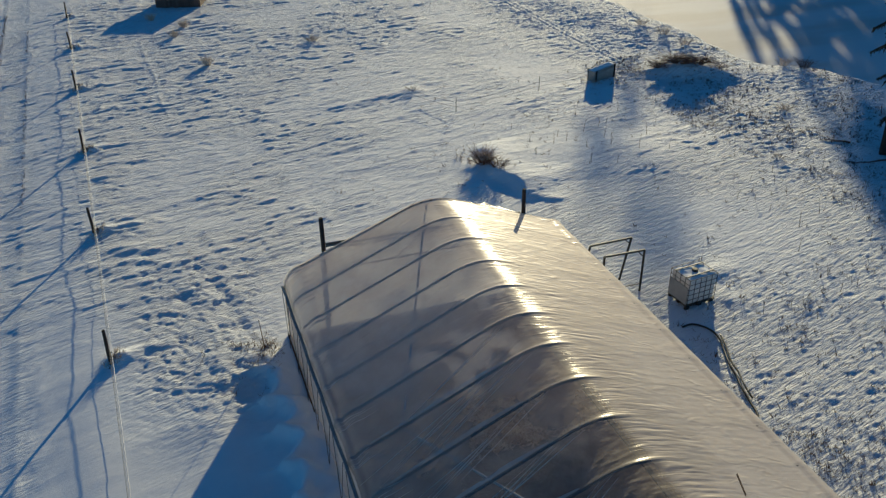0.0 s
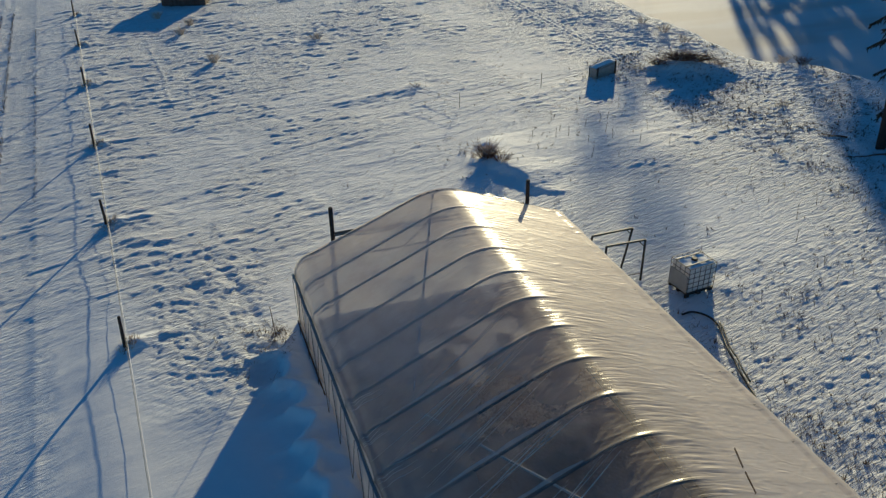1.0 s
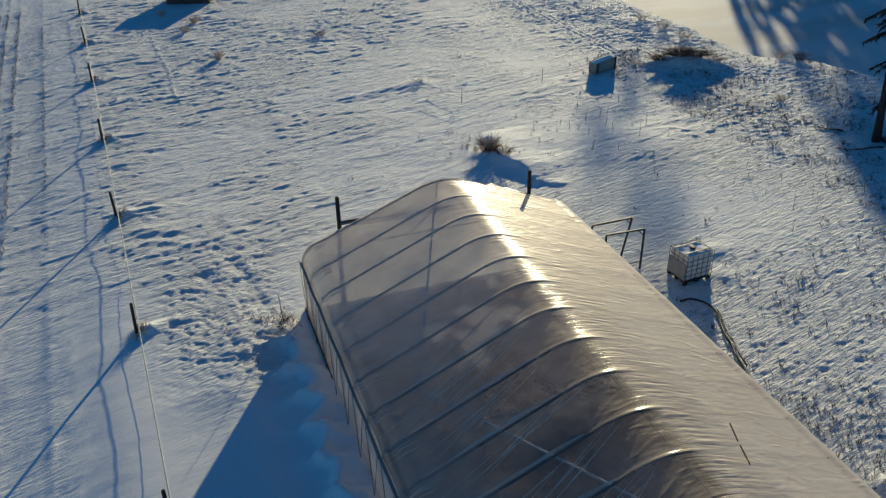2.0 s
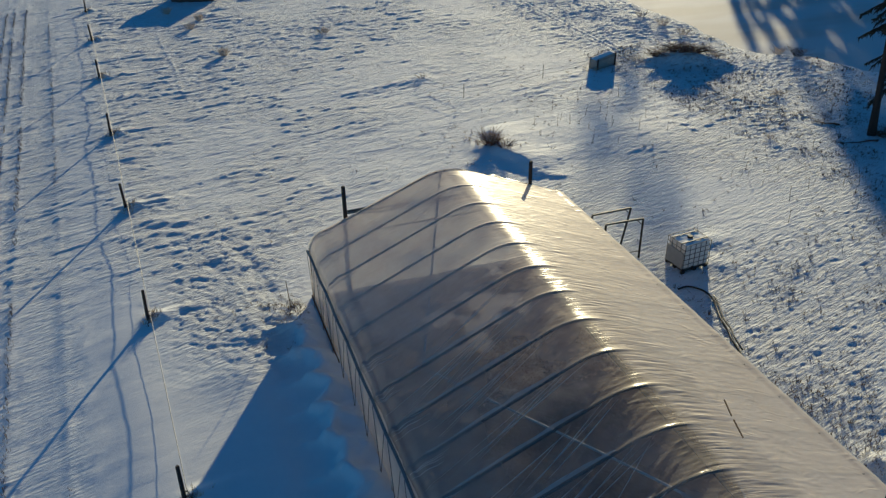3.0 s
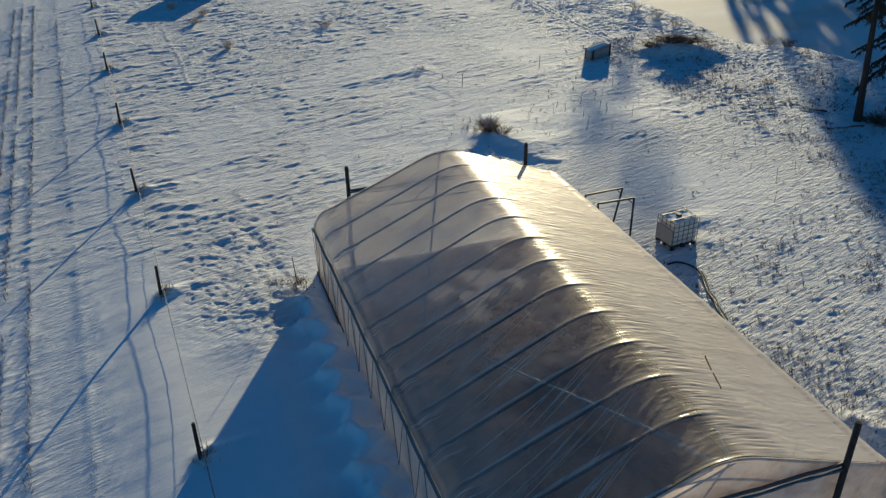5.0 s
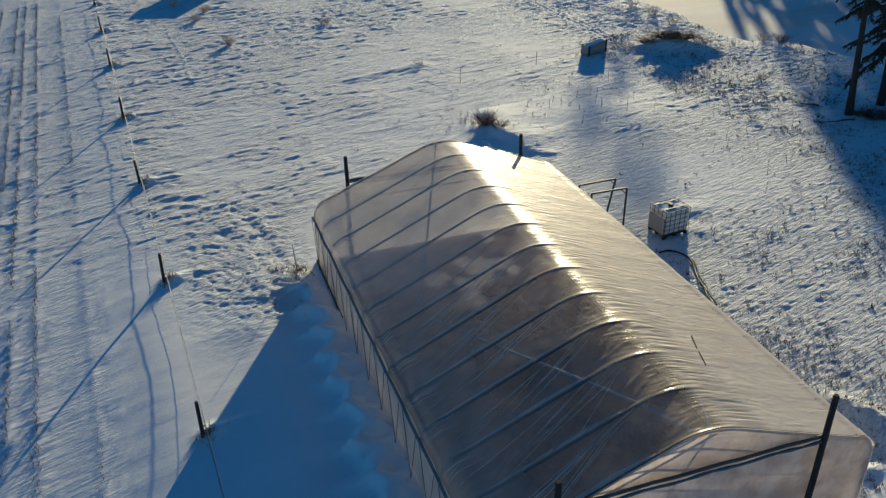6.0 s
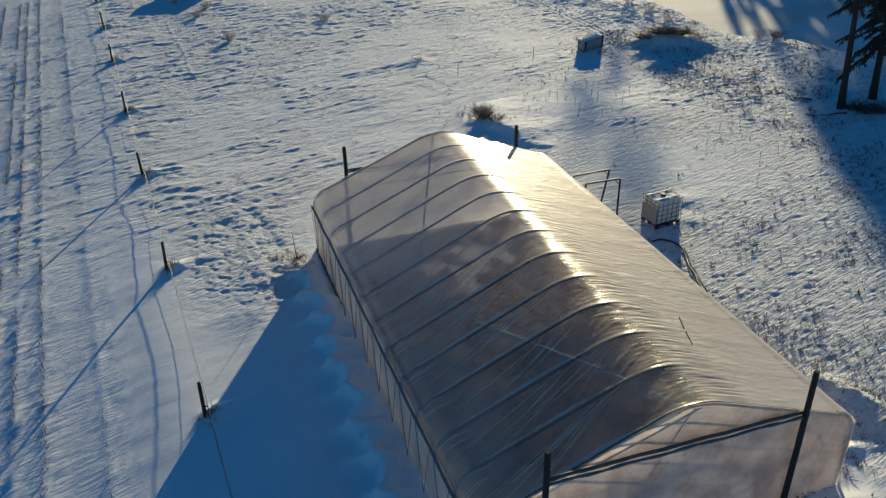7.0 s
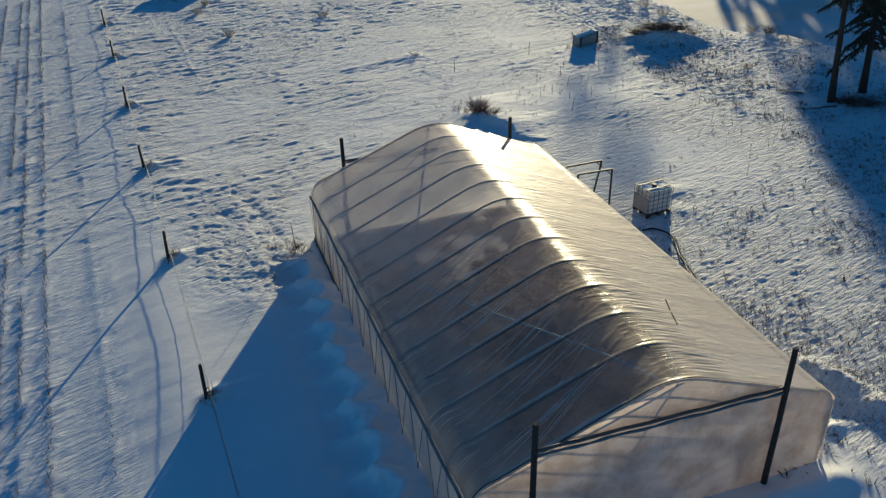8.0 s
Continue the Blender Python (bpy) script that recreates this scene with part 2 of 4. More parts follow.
def sheet_mesh(name, verts, faces, mat, parent=None, label="", smooth=True):
    me = bpy.data.meshes.new(name)
    me.from_pydata(verts, [], faces)
    me.materials.append(mat)
    if smooth:
        me.shade_smooth()
    ob = new(name, me)
    if parent:
        ob.parent = parent
    return tagged(ob, label)


def empty(name, m, label, category, group="", kind=""):
    ob = new(name)
    ob.matrix_world = m
    ob.empty_display_size = 0.2
    return tagged(ob, label, category, group, kind)


def box(bm, size, at=(0, 0, 0), turn=None, bevel=0.0):
    got = bmesh.ops.create_cube(bm, size=1.0)["verts"]
    bmesh.ops.scale(bm, vec=size, verts=got)
    if bevel:
        edges = list({e for v in got for e in v.link_edges})
        done = bmesh.ops.bevel(bm, geom=edges, offset=bevel, segments=2, affect="EDGES", profile=0.5)
        got = list({v for f in done["faces"] for v in f.verts} | {v for v in got if v.is_valid})
    m = Matrix.Translation(at) @ (turn.to_4x4() if turn else Matrix())
    bmesh.ops.transform(bm, matrix=m, verts=got)


def sweep(bm, points, radii, sides=8, cap=True):
    """A tube along points; radii: one number or one for each point."""
    pts = [Vector(p) for p in points]
    rad = radii if hasattr(radii, "__len__") else [radii] * len(pts)
    rings = []
    for i, p in enumerate(pts):
        way = (pts[min(i + 1, len(pts) - 1)] - pts[max(i - 1, 0)]).normalized()
        side = way.cross(Vector((0, 0, 1)) if abs(way.z) < 0.9 else Vector((1, 0, 0))).normalized()
        up = side.cross(way)
        rings.append([bm.verts.new(p + rad[i] * (math.cos(a) * side + math.sin(a) * up)) for a in (2 * math.pi * k / sides for k in range(sides))])
    for a, b in zip(rings, rings[1:]):
        for k in range(sides):
            bm.faces.new((a[k], a[(k + 1) % sides], b[(k + 1) % sides], b[k]))
    if cap:
        bm.faces.new(rings[0][::-1])
        bm.faces.new(rings[-1])
    return rings


def smooth_path(points, steps=6):
    """A Catmull-Rom curve through the points."""
    p = [Vector(q) for q in points]
    p = [2 * p[0] - p[1]] + p + [2 * p[-1] - p[-2]]
    out = []
    for a, b, c, d in zip(p, p[1:], p[2:], p[3:]):
        for k in range(steps):
            t = k / steps
            out.append(0.5 * (2 * b + (c - a) * t + (2 * a - 5 * b + 4 * c - d) * t * t + (3 * b - a - 3 * c + d) * t ** 3))
    return out + [p[-2]]


# ---- the lie of the snow ----
LATTICE = np.random.RandomState(7).rand(512, 512)


def grain2(x, y):
    """Smooth value noise, 0 to 1."""
    x, y = np.asarray(x, float), np.asarray(y, float)
    i, j = np.floor(x).astype(int), np.floor(y).astype(int)
    u, v = x - i, y - j
    u, v = u * u * u * (u * (u * 6 - 15) + 10), v * v * v * (v * (v * 6 - 15) + 10)
    g = lambda a, b: LATTICE[a % 512, b % 512]
    return (g(i, j) * (1 - u) + g(i + 1, j) * u) * (1 - v) + (g(i, j + 1) * (1 - u) + g(i + 1, j + 1) * u) * v


def fbm(x, y, octaves=4, gain=0.5):
    total, amp, norm = 0, 1, 0
    for k in range(octaves):
        total, norm = total + amp * grain2(x * 2 ** k + 17.3 * k, y * 2 ** k + 41.7 * k), norm + amp
        amp *= gain
    return total / norm


def step01(a, b, x):
    t = np.clip((np.asarray(x, float) - a) / (b - a), 0, 1)
    return t * t * (3 - 2 * t)


def near_line(x, y, a, b):
    """Distance from the line a-b and how far along it."""
    ax, ay, bx, by = *a, *b
    dx, dy = bx - ax, by - ay
    s = np.clip(((x - ax) * dx + (y - ay) * dy) / (dx * dx + dy * dy), 0, 1)
    return np.hypot(x - ax - s * dx, y - ay - s * dy), s


# greenhouse: near left corner, turn and size
GX, GY, GTURN, GW, GL, BAYS = 0.02, -2.57, -3.3, 10.08, 17.0, 12
GCOS, GSIN = math.cos(radians(GTURN)), math.sin(radians(GTURN))


def local(x, y):
    dx, dy = x - GX, y - GY
    return dx * GCOS + dy * GSIN, -dx * GSIN + dy * GCOS


def bank_x(y):
    """Where the field breaks off to the frozen river."""
    return 35.2 + 4.2 * step01(34, 25, y) + 1.2 * (fbm(y * 0.22, y * 0 + 3.1, 3) - 0.5) * 2


def bump_at(x, y, cx, cy, rx, ry, high):
    return high * np.exp(-((x - cx) / rx) ** 2 - ((y - cy) / ry) ** 2)


FENCE_X, FENCE_Y = -4.65, (6.25, 15.25, 24.5, 33.7, 43.8, 52.9, 62.0)
ROWS_X = (-7.47, -9.17, -10.03, -10.66, -11.9)


def lie(x, y, roughness=False):
    """Height of the snow at x, y, or how broken its crust is."""
    x, y = np.asarray(x, float), np.asarray(y, float)
    far = 1 - step01(80, 140, np.hypot(x - 10, y - 30))
    z = 0.22 * (fbm(x * 0.07, y * 0.07, 3) - 0.5)
    # the field falls away gently past the fence
    fall = np.clip(-4.9 - x, 0, 14)
    z = z - (0.095 + 0.045 * step01(16, 2, y)) * np.where(fall < 1.2, fall * fall / 2.4, fall - 0.6)
    # streaky drifts over the open field
    xr, yr = x * 0.970 + y * 0.242, y * 0.970 - x * 0.242
    warp = 1.3 * fbm(x * 0.5 + 7, y * 0.5, 2)
    streak = fbm(xr * 0.62 + 5, yr * 2.0 + warp, 4, 0.58)
    open_field = step01(15, 21, y) * (1 - 0.30 * step01(16, 24, x)) * (1 - step01(27, 31, x)) * (0.58 + 0.42 * step01(0.34, 0.52, fbm(x * 0.13 + 2, y * 0.16 + 9, 3) + 0.10 * step01(14, 2, x)))
    open_field = open_field * (1 - 0.8 * np.exp(-((x - 21) / 2.6) ** 2 - ((y - 37) / 5.0) ** 2))
    calm = np.exp(-((x - 13.5) / 8.5) ** 2 - ((y - 23.5) / 6.5) ** 2)
    open_field = open_field * (1 - 0.68 * calm) * (0.45 + 0.55 * step01(-6.5, -3.5, x))
    fine = fbm(xr * 0.55 + 3, yr * 3.4 + warp, 3, 0.6)
    thin = 1 - np.abs(2 * fbm(xr * 0.6 + 11, yr * 2.9 + 1.6 * warp, 4, 0.6) - 1)
    open_field = open_field * (1 + 0.15 * step01(30, 50, y))
    z = z + open_field * (0.054 * fine + 0.048 * np.maximum(thin - 0.45, 0) + 0.06 * (np.maximum(streak - 0.44, 0) * 2.0) ** 1.6)
    # sastrugi: broken crests with a steep lee on the near side and a long slope behind, at three sizes
    rows_side = step01(-7.9, -9.0, x)
    rough_right = step01(11.0, 13.5, x) * (1 - step01(36, 40, x)) * np.maximum(1 - step01(11, 17, y - 0.35 * (x - 20)), step01(23, 28, x) * step01(16, 22, y))
    for pitch, high, along, seed, lo, where in (
        (1.35, 0.046, 0.42, 3.0, 0.40, open_field),
        (0.66, 0.034, 0.75, 11.0, 0.36, np.maximum(open_field, 0.25 * rough_right)),
        (0.33, 0.014, 1.25, 23.0, 0.28, np.maximum(np.maximum(open_field, 0.6 * rows_side), 1.3 * rough_right)),
    ):
        bend = 2.2 * fbm(xr * along * 0.55 + seed, yr * 0.42 / pitch + 5, 3, 0.55) + 0.9 * fbm(xr * along * 2.0 + seed, yr * 1.1 / pitch, 2)
        f = yr / pitch + bend
        f = f - np.floor(f)
        crest_on = step01(lo, lo + 0.24, fbm(xr * along * 0.9 + 2 * seed, yr * 0.75 / pitch + seed, 3, 0.6))
        saw = np.where(f < 0.36, step01(0, 0.36, f), 1 - ((f - 0.36) / 0.64)) ** 1.15
        z = z + where * high * crest_on * saw
    z = z + 0.05 * (fbm(xr * 0.25 + 9, yr * 0.7 + 4, 3) - 0.5)
    # tussocky ground by the water tank and up to the bank
    tus = step01(10.5, 13, x) * (1 - step01(17, 23, y - 0.35 * (x - 20))) + step01(24, 28, x) * step01(17, 23, y) * 0.9
    tus = np.clip(tus, 0, 1) * (1 - step01(36, 44, x)) * (1 + 0.7 * step01(30, 36, y))
    quiet = np.exp(-((x - 19) / 3.4) ** 2 - ((y - 16) / 5.5) ** 2)
    lumps = fbm((x * 0.9 - y * 0.43) * 2.3 + 3, (x * 0.43 + y * 0.9) * 5.2 + 8, 4, 0.68)
    patch = step01(0.36, 0.62, fbm(x * 0.42 + 31, y * 0.42 + 12, 3))
    lumps = lumps * 0.75 + 0.25 * fbm(x * 5.2, y * 5.9 + 3, 2)
    z = z + tus * (1 - 0.75 * quiet) * (0.30 + 0.80 * patch) * (1 + 0.9 * step01(22, 27, x) * step01(14, 20, y)) * 0.035 * np.maximum(lumps - 0.33, 0) ** 1.4
    knots = fbm((x * 0.94 - y * 0.34) * 1.9 + 21, (x * 0.34 + y * 0.94) * 4.9 + 5, 4, 0.66)
    crisp = 1 - np.abs(2 * fbm((x * 0.97 - y * 0.24) * 1.7 + 13, (x * 0.24 + y * 0.97) * 4.2 + 2, 3, 0.62) - 1)
    z = z + tus * (1 - 0.85 * quiet) * (0.55 + 0.45 * patch) * (1 + 0.6 * step01(23, 27, x) * step01(15, 20, y)) * (0.044 * (knots - 0.5) + 0.038 * (crisp - 0.5))
    # trampled snow by the far left corner
    tramp = np.exp(-((x + 1.2) / 1.9) ** 2 - ((y - 17.3) / 4.2) ** 2)
    tramp = np.clip(1.25 * tramp + 0.9 * np.exp(-((x + 2.6) / 1.5) ** 2 - ((y - 14.5) / 3.0) ** 2) + np.exp(-((x + 1.0) / 0.7) ** 2 - ((y - 12.4) / 1.4) ** 2), 0, 1)
    p, q = x * 0.80 - y * 0.60, x * 0.60 + y * 0.80
    churn = 1 - np.abs(2 * fbm(p * 1.9 + 4, q * 4.6 + 9, 4, 0.64) - 1)
    z = z + tramp * (0.085 * (churn - 0.5) + 0.05 * (fbm(p * 3.4 + 8, q * 4.6 + 6, 3, 0.66) - 0.45))
    z = z + bump_at(x, y, -2.3, 11.2, 0.9, 1.5, 0.07)
    for px, py in ((-0.55, 16.9), (-0.75, 18.6), (-0.35, 15.5), (-1.9, 17.9)):
        z = z - bump_at(x, y, px, py, 0.30, 0.55, 0.055)
    z = z + bump_at(x, y, -1.2, 13.0, 0.9, 1.6, 0.15) * (0.5 + fbm(x * 2.2, y * 2.2, 3, 0.6)) + bump_at(x, y, -0.3, 13.6, 0.6, 0.7, 0.12)
    # drifts behind single tufts and bushes
    t = np.clip((y - 19.1) / 7.6, 0, 1)
    off = x - (13.25 + 0.6 * np.exp(-((y - 19.2) / 0.75) ** 2) + 0.06 * (y - 22.8) ** 2 + 0.22 * np.sin(y * 2.1))
    z = z + 0.33 * (0.9 + 0.2 * fbm(x * 0.9, y * 1.6 + 3, 3)) * np.sin(math.pi * t) ** np.where(t < 0.5, 1.2, 0.6) * np.exp(-(off / np.where(off < 0, 0.45, 0.45 + 1.55 * step01(0.0, 0.45, t))) ** 2) + bump_at(x, y, 12.5, 24.2, 0.8, 0.6, 0.14)
    d, s = near_line(x, y, (14.2, 19.7), (15.7, 20.2))
    z = z + 0.03 * (1 - s) ** 0.7 * np.exp(-(d / (0.30 + 0.35 * s)) ** 2)
    z = z + bump_at(x * 0.825 - y * 0.565, x * 0.565 + y * 0.825, 3.2, 29.8, 3.4, 2.4, 0.22)
    d, s = near_line(x, y, (8.4, 34.7), (13.7, 35.6))
    z = z + (0.04 + 0.09 * s) * np.exp(-(d / (0.22 + 0.30 * s)) ** 2)
    d, s = near_line(x + 0.5 * (fbm(x * 0.9, y * 0.9 + 4, 3) - 0.5), y, (13.0, 0.1), (13.7, -3.0))
    z = z + 0.24 * np.exp(-(d / 0.45) ** 2) * (0.55 + 0.8 * fbm(x * 1.3, y * 1.3 + 4, 3)) - bump_at(x, y, 12.0, -1.4, 0.7, 1.5, 0.12) + bump_at(x, y, 11.5, -2.3, 0.5, 0.22, 0.16)
    z = z + bump_at(x * 0.97 + y * 0.24, y * 0.97 - x * 0.24, 18.9, 7.6, 0.95, 0.45, 0.13) + bump_at(x, y, 15.9, 10.4, 0.5, 0.6, 0.10)
    for fy in FENCE_Y:
        z = z + bump_at(x, y, FENCE_X + 0.35, fy + 0.1, 0.38, 0.30, 0.20) + bump_at(x, y, FENCE_X + 1.1, fy + 0.3, 0.9, 0.25, 0.07)
    for k, rx in enumerate(ROWS_X):
        w = 0.5 + 0.9 * fbm(y * 0.45, y * 0 + rx, 2)
        z = z + 0.012 * w * np.exp(-((x - rx - 0.05) / 0.16) ** 2) * (0.5 + fbm(x * 2.0, y * 1.7 + rx, 2)) + 0.050 * w * np.exp(-((x - rx - 0.3) / 0.75) ** 2) * fbm((x * 0.825 - y * 0.565) * 2.6, (x * 0.565 + y * 0.825) * 1.0, 3, 0.6)
    # sledge track and a trodden line
    for off in (-0.2, 0.2):
        d, s = near_line(x, y, (28.5 + off, 58), (27.7 + off, 34))
        z = z - 0.015 * np.exp(-(d / 0.12) ** 2) + 0.012 * np.exp(-((d - 0.2) / 0.1) ** 2)
    d, s = near_line(x + 0.5 * (fbm(y * 0.3, y * 0 + 8.5, 3) - 0.5), y, (-0.05, 56), (-0.25, 36.5))
    z = z + 0.05 * np.exp(-(d / 0.11) ** 2) * np.maximum(fbm(x * 1.5, y * 1.5, 3) - 0.15, 0)
    # wind scoop and scalloped drift along the greenhouse wall
    u, v = local(x, y)
    along = step01(-1.5, 0.5, v) * (1 - step01(14.5, 16.5, v))
    f = v / (GL / BAYS) + 0.12 + 0.22 * fbm(v * 0.6, v * 0 + 2, 2)
    f = f - np.floor(f)
    horn = np.abs(2 * f - 1) ** 2.2
    crest = -0.72 - 0.50 * horn - 0.15 * (fbm(v * 0.7 + 3, v * 0 + 6, 2) - 0.5)
    side = u - crest + 0.75 * (fbm(x * 1.1, y * 1.1 + 2, 4, 0.6) - 0.5)
    bulk = 0.65 + 0.7 * fbm(v * 0.5 + 8, v * 0 + 1, 2)
    z = z + along * (0.36 * bulk * np.exp(-(side / np.where(side < 0, 0.26, 0.60)) ** 2) * (0.8 + 0.4 * fbm(x * 2.2, y * 2.2, 2)) * step01(0.4, -0.2, u))
    z = z + along * 0.16 * horn * np.exp(-((u + 1.5) / 0.55) ** 2) * (0.6 + 0.8 * fbm(x * 2.6, y * 2.6, 2))
    z = z + along * (0.10 * np.exp(-(u / 0.4) ** 2) * (1 - step01(12.5, 14.0, v)) - 0.14 * np.exp(-((u + 1.7) / 0.6) ** 2) + 0.09 * step01(-4.0, -1.6, u) * step01(-0.9, -1.6, u) * (fbm(x * 1.4, y * 1.4 + 7, 4, 0.6) - 0.3))
    z = z + 0.25 * np.exp(-((u - GW - 0.35) / 0.5) ** 2) * step01(-1, 1, v) * (1 - step01(16, 18, v)) * fbm(x, y, 2)
    z = z + 0.22 * np.exp(-((v + 0.75) / 0.45) ** 2) * step01(-0.5, 1, u) * (1 - step01(10, 11.2, u)) * (0.5 + fbm(x * 0.8, y * 0.8, 2))
    inside = step01(0.02, 0.25, u) * (1 - step01(GW - 0.25, GW - 0.02, u)) * step01(0.02, 0.25, v) * (1 - step01(GL - 0.25, GL - 0.02, v))
    z = z * (1 - inside) - 0.12 * inside
    # the bank and the river below it
    bx = bank_x(y)
    z = z + (0.30 + 0.16 * step01(31, 37, y)) * step01(bx - 9, bx - 0.8, x) * (0.6 + 0.8 * (fbm(x * 0.25, y * 0.25 + 5, 2) - 0.3))
    q, p = (x - 29.8) * 0.825 - (y - 31.6) * 0.565, (x - 29.8) * 0.565 + (y - 31.6) * 0.825
    q = q + 0.5 * (fbm(x * 0.8, y * 0.8 + 11, 3) - 0.5)
    z = z + 0.80 * np.maximum(1 - np.abs(q) / np.where(q < 0, 2.6, 3.6), 0) * np.exp(-(p / np.where(p < 0, 0.85, 1.9)) ** 2)
    drop = step01(bx - 0.6, bx + 6.5, x)
    z = z * (1 - drop) + drop * (-4.0 + 0.10 * (fbm(x * 0.12, y * 0.12, 2) - 0.5))
    crust = np.clip(open_field * 1.1 + tus * (1 - 0.75 * quiet) + tramp + 0.3 * step01(-6.6, -7.4, x), 0, 1) * (1 - drop)
    if roughness:
        return crust
    return z * far - 4.0 * (1 - far) * step01(40, 44, x)


def on(x, y, up=0.0):
    return Vector((x, y, float(lie(x, y)) + up))


def spread(lo, hi, fine_lo, fine_hi, pitch, swell=1.0):
    """Grid lines: fine between fine_lo and fine_hi, growing towards lo and hi."""
    mid, gap = [fine_lo], pitch
    while mid[-1] < fine_hi:
        mid.append(mid[-1] + gap)
        gap *= swell
    def grow(start, stop):
        out, gap, p = [], pitch, start
        while abs(p - start) < abs(stop - start):
            gap *= 1.22
            p += gap if stop > start else -gap
            out.append(p)
        return out
    return np.array(grow(fine_lo, lo)[::-1] + mid + grow(mid[-1], hi))


def build_ground():
    xs = spread(-2500, 2500, -14.5, 40.0, 0.072)
    ys = spread(-2500, 2500, -6.5, 66.0, 0.055, 1.0006)
    gx, gy = np.meshgrid(xs, ys)
    gz = lie(gx, gy)
    nx, ny = len(xs), len(ys)
    me = bpy.data.meshes.new("ground")
    me.vertices.add(nx * ny)
    me.vertices.foreach_set("co", np.stack((gx, gy, gz), -1).astype(np.float32).ravel())
    a = (np.arange(ny - 1)[:, None] * nx + np.arange(nx - 1)[None, :]).ravel()
    quads = np.stack((a, a + 1, a + nx + 1, a + nx), -1).astype(np.int32)
    me.loops.add(quads.size)
    me.loops.foreach_set("vertex_index", quads.ravel())
    me.polygons.add(len(quads))
    me.polygons.foreach_set("loop_start", (np.arange(len(quads)) * 4).astype(np.int32))
    me.update(calc_edges=True)
    me.validate()
    me.materials.append(SNOW)
    me.attributes.new("crust", "FLOAT", "POINT").data.foreach_set("value", lie(gx, gy, True).astype(np.float32).ravel())
    swept = step01(bank_x(gy) + 1.5, bank_x(gy) + 6.5, gx) * (0.55 + 0.45 * step01(0.35, 0.65, fbm(gx * 0.10 - gy * 0.05, gx * 0.05 + gy * 0.3, 3)))
    me.attributes.new("ice", "FLOAT", "POINT").data.foreach_set("value", swept.astype(np.float32).ravel())
    me.shade_smooth()
    return tagged(new("ground", me), "wind-drifted snow covering a field and a frozen river", "snow", kind="structure")


build_ground()


# ---- greenhouse ----
EAVE, RIDGE = 2.0, 4.44


def roof_line(w):
    """Height of the hoop at w, 0 at one side wall and GW at the other."""
    w = min(w, GW - w)
    r = 0.62
    slope = (RIDGE - 2.70) / (GW / 2 - r)
    if w < r:
        t = math.acos(min(max(0.0, 1 - w / r), 1.0))
        return EAVE + 0.70 * math.sin(t) ** 1.1 * (1 - 0.0 * t)
    z = 2.70 + slope * (w - r)
    k = GW / 2 - w
    if k < 0.85:
        z -= slope * (0.85 - k) ** 2 / 1.7
    return z


def slump(u, v):
    """How far the shaded side's middle hoops have settled below the end arches."""
    if u <= 0 or u >= GW / 2:
        return 0.0
    f = v / GL
    deep = 0.29 * float(step01(0.05, 0.36, f)) * (1 - 0.55 * float(step01(0.60, 0.93, f))) * (1 - float(step01(0.93, 0.995, f)))
    return deep * (1 - u / (GW / 2)) * float(step01(0.0, 0.22, u))


def hoop(v, inset=0.0, low=0.0):
    """Points of one hoop at v, from the ground on one side to the ground on the other."""
    us = [0.0, 0.02, 0.06, 0.12, 0.2, 0.3, 0.42, 0.55, 0.7] + [0.7 + (GW - 1.4) * k / 26 for k in range(1, 26)]
    us += [GW - u for u in (0.7, 0.55, 0.42, 0.3, 0.2, 0.12, 0.06, 0.02, 0.0)]
    pts = [(inset, v, low), (inset, v, 1.0)] + [(inset + u * (1 - 2 * inset / GW), v, roof_line(u) - slump(u, v) - inset) for u in us]
    return pts + [(GW - inset, v, 1.0), (GW - inset, v, low)]


def outline():
    """The film's section, evenly enough stepped for creases: pairs of u and z."""
    pts = []
    for k in range(14):
        pts.append((0.0, 0.02 + (EAVE - 0.02) * k / 14))
    for k in range(12):
        u = 0.62 * (k / 12) ** 1.6
        pts.append((u, roof_line(u)))
    for k in range(111):
        u = 0.62 + (GW - 1.24) * k / 110
        pts.append((u, roof_line(u)))
    for k in range(11, -1, -1):
        u = GW - 0.62 * (k / 12) ** 1.6
        pts.append((u, roof_line(u)))
    for k in range(13, -1, -1):
        pts.append((GW, 0.02 + (EAVE - 0.02) * k / 14))
    return pts


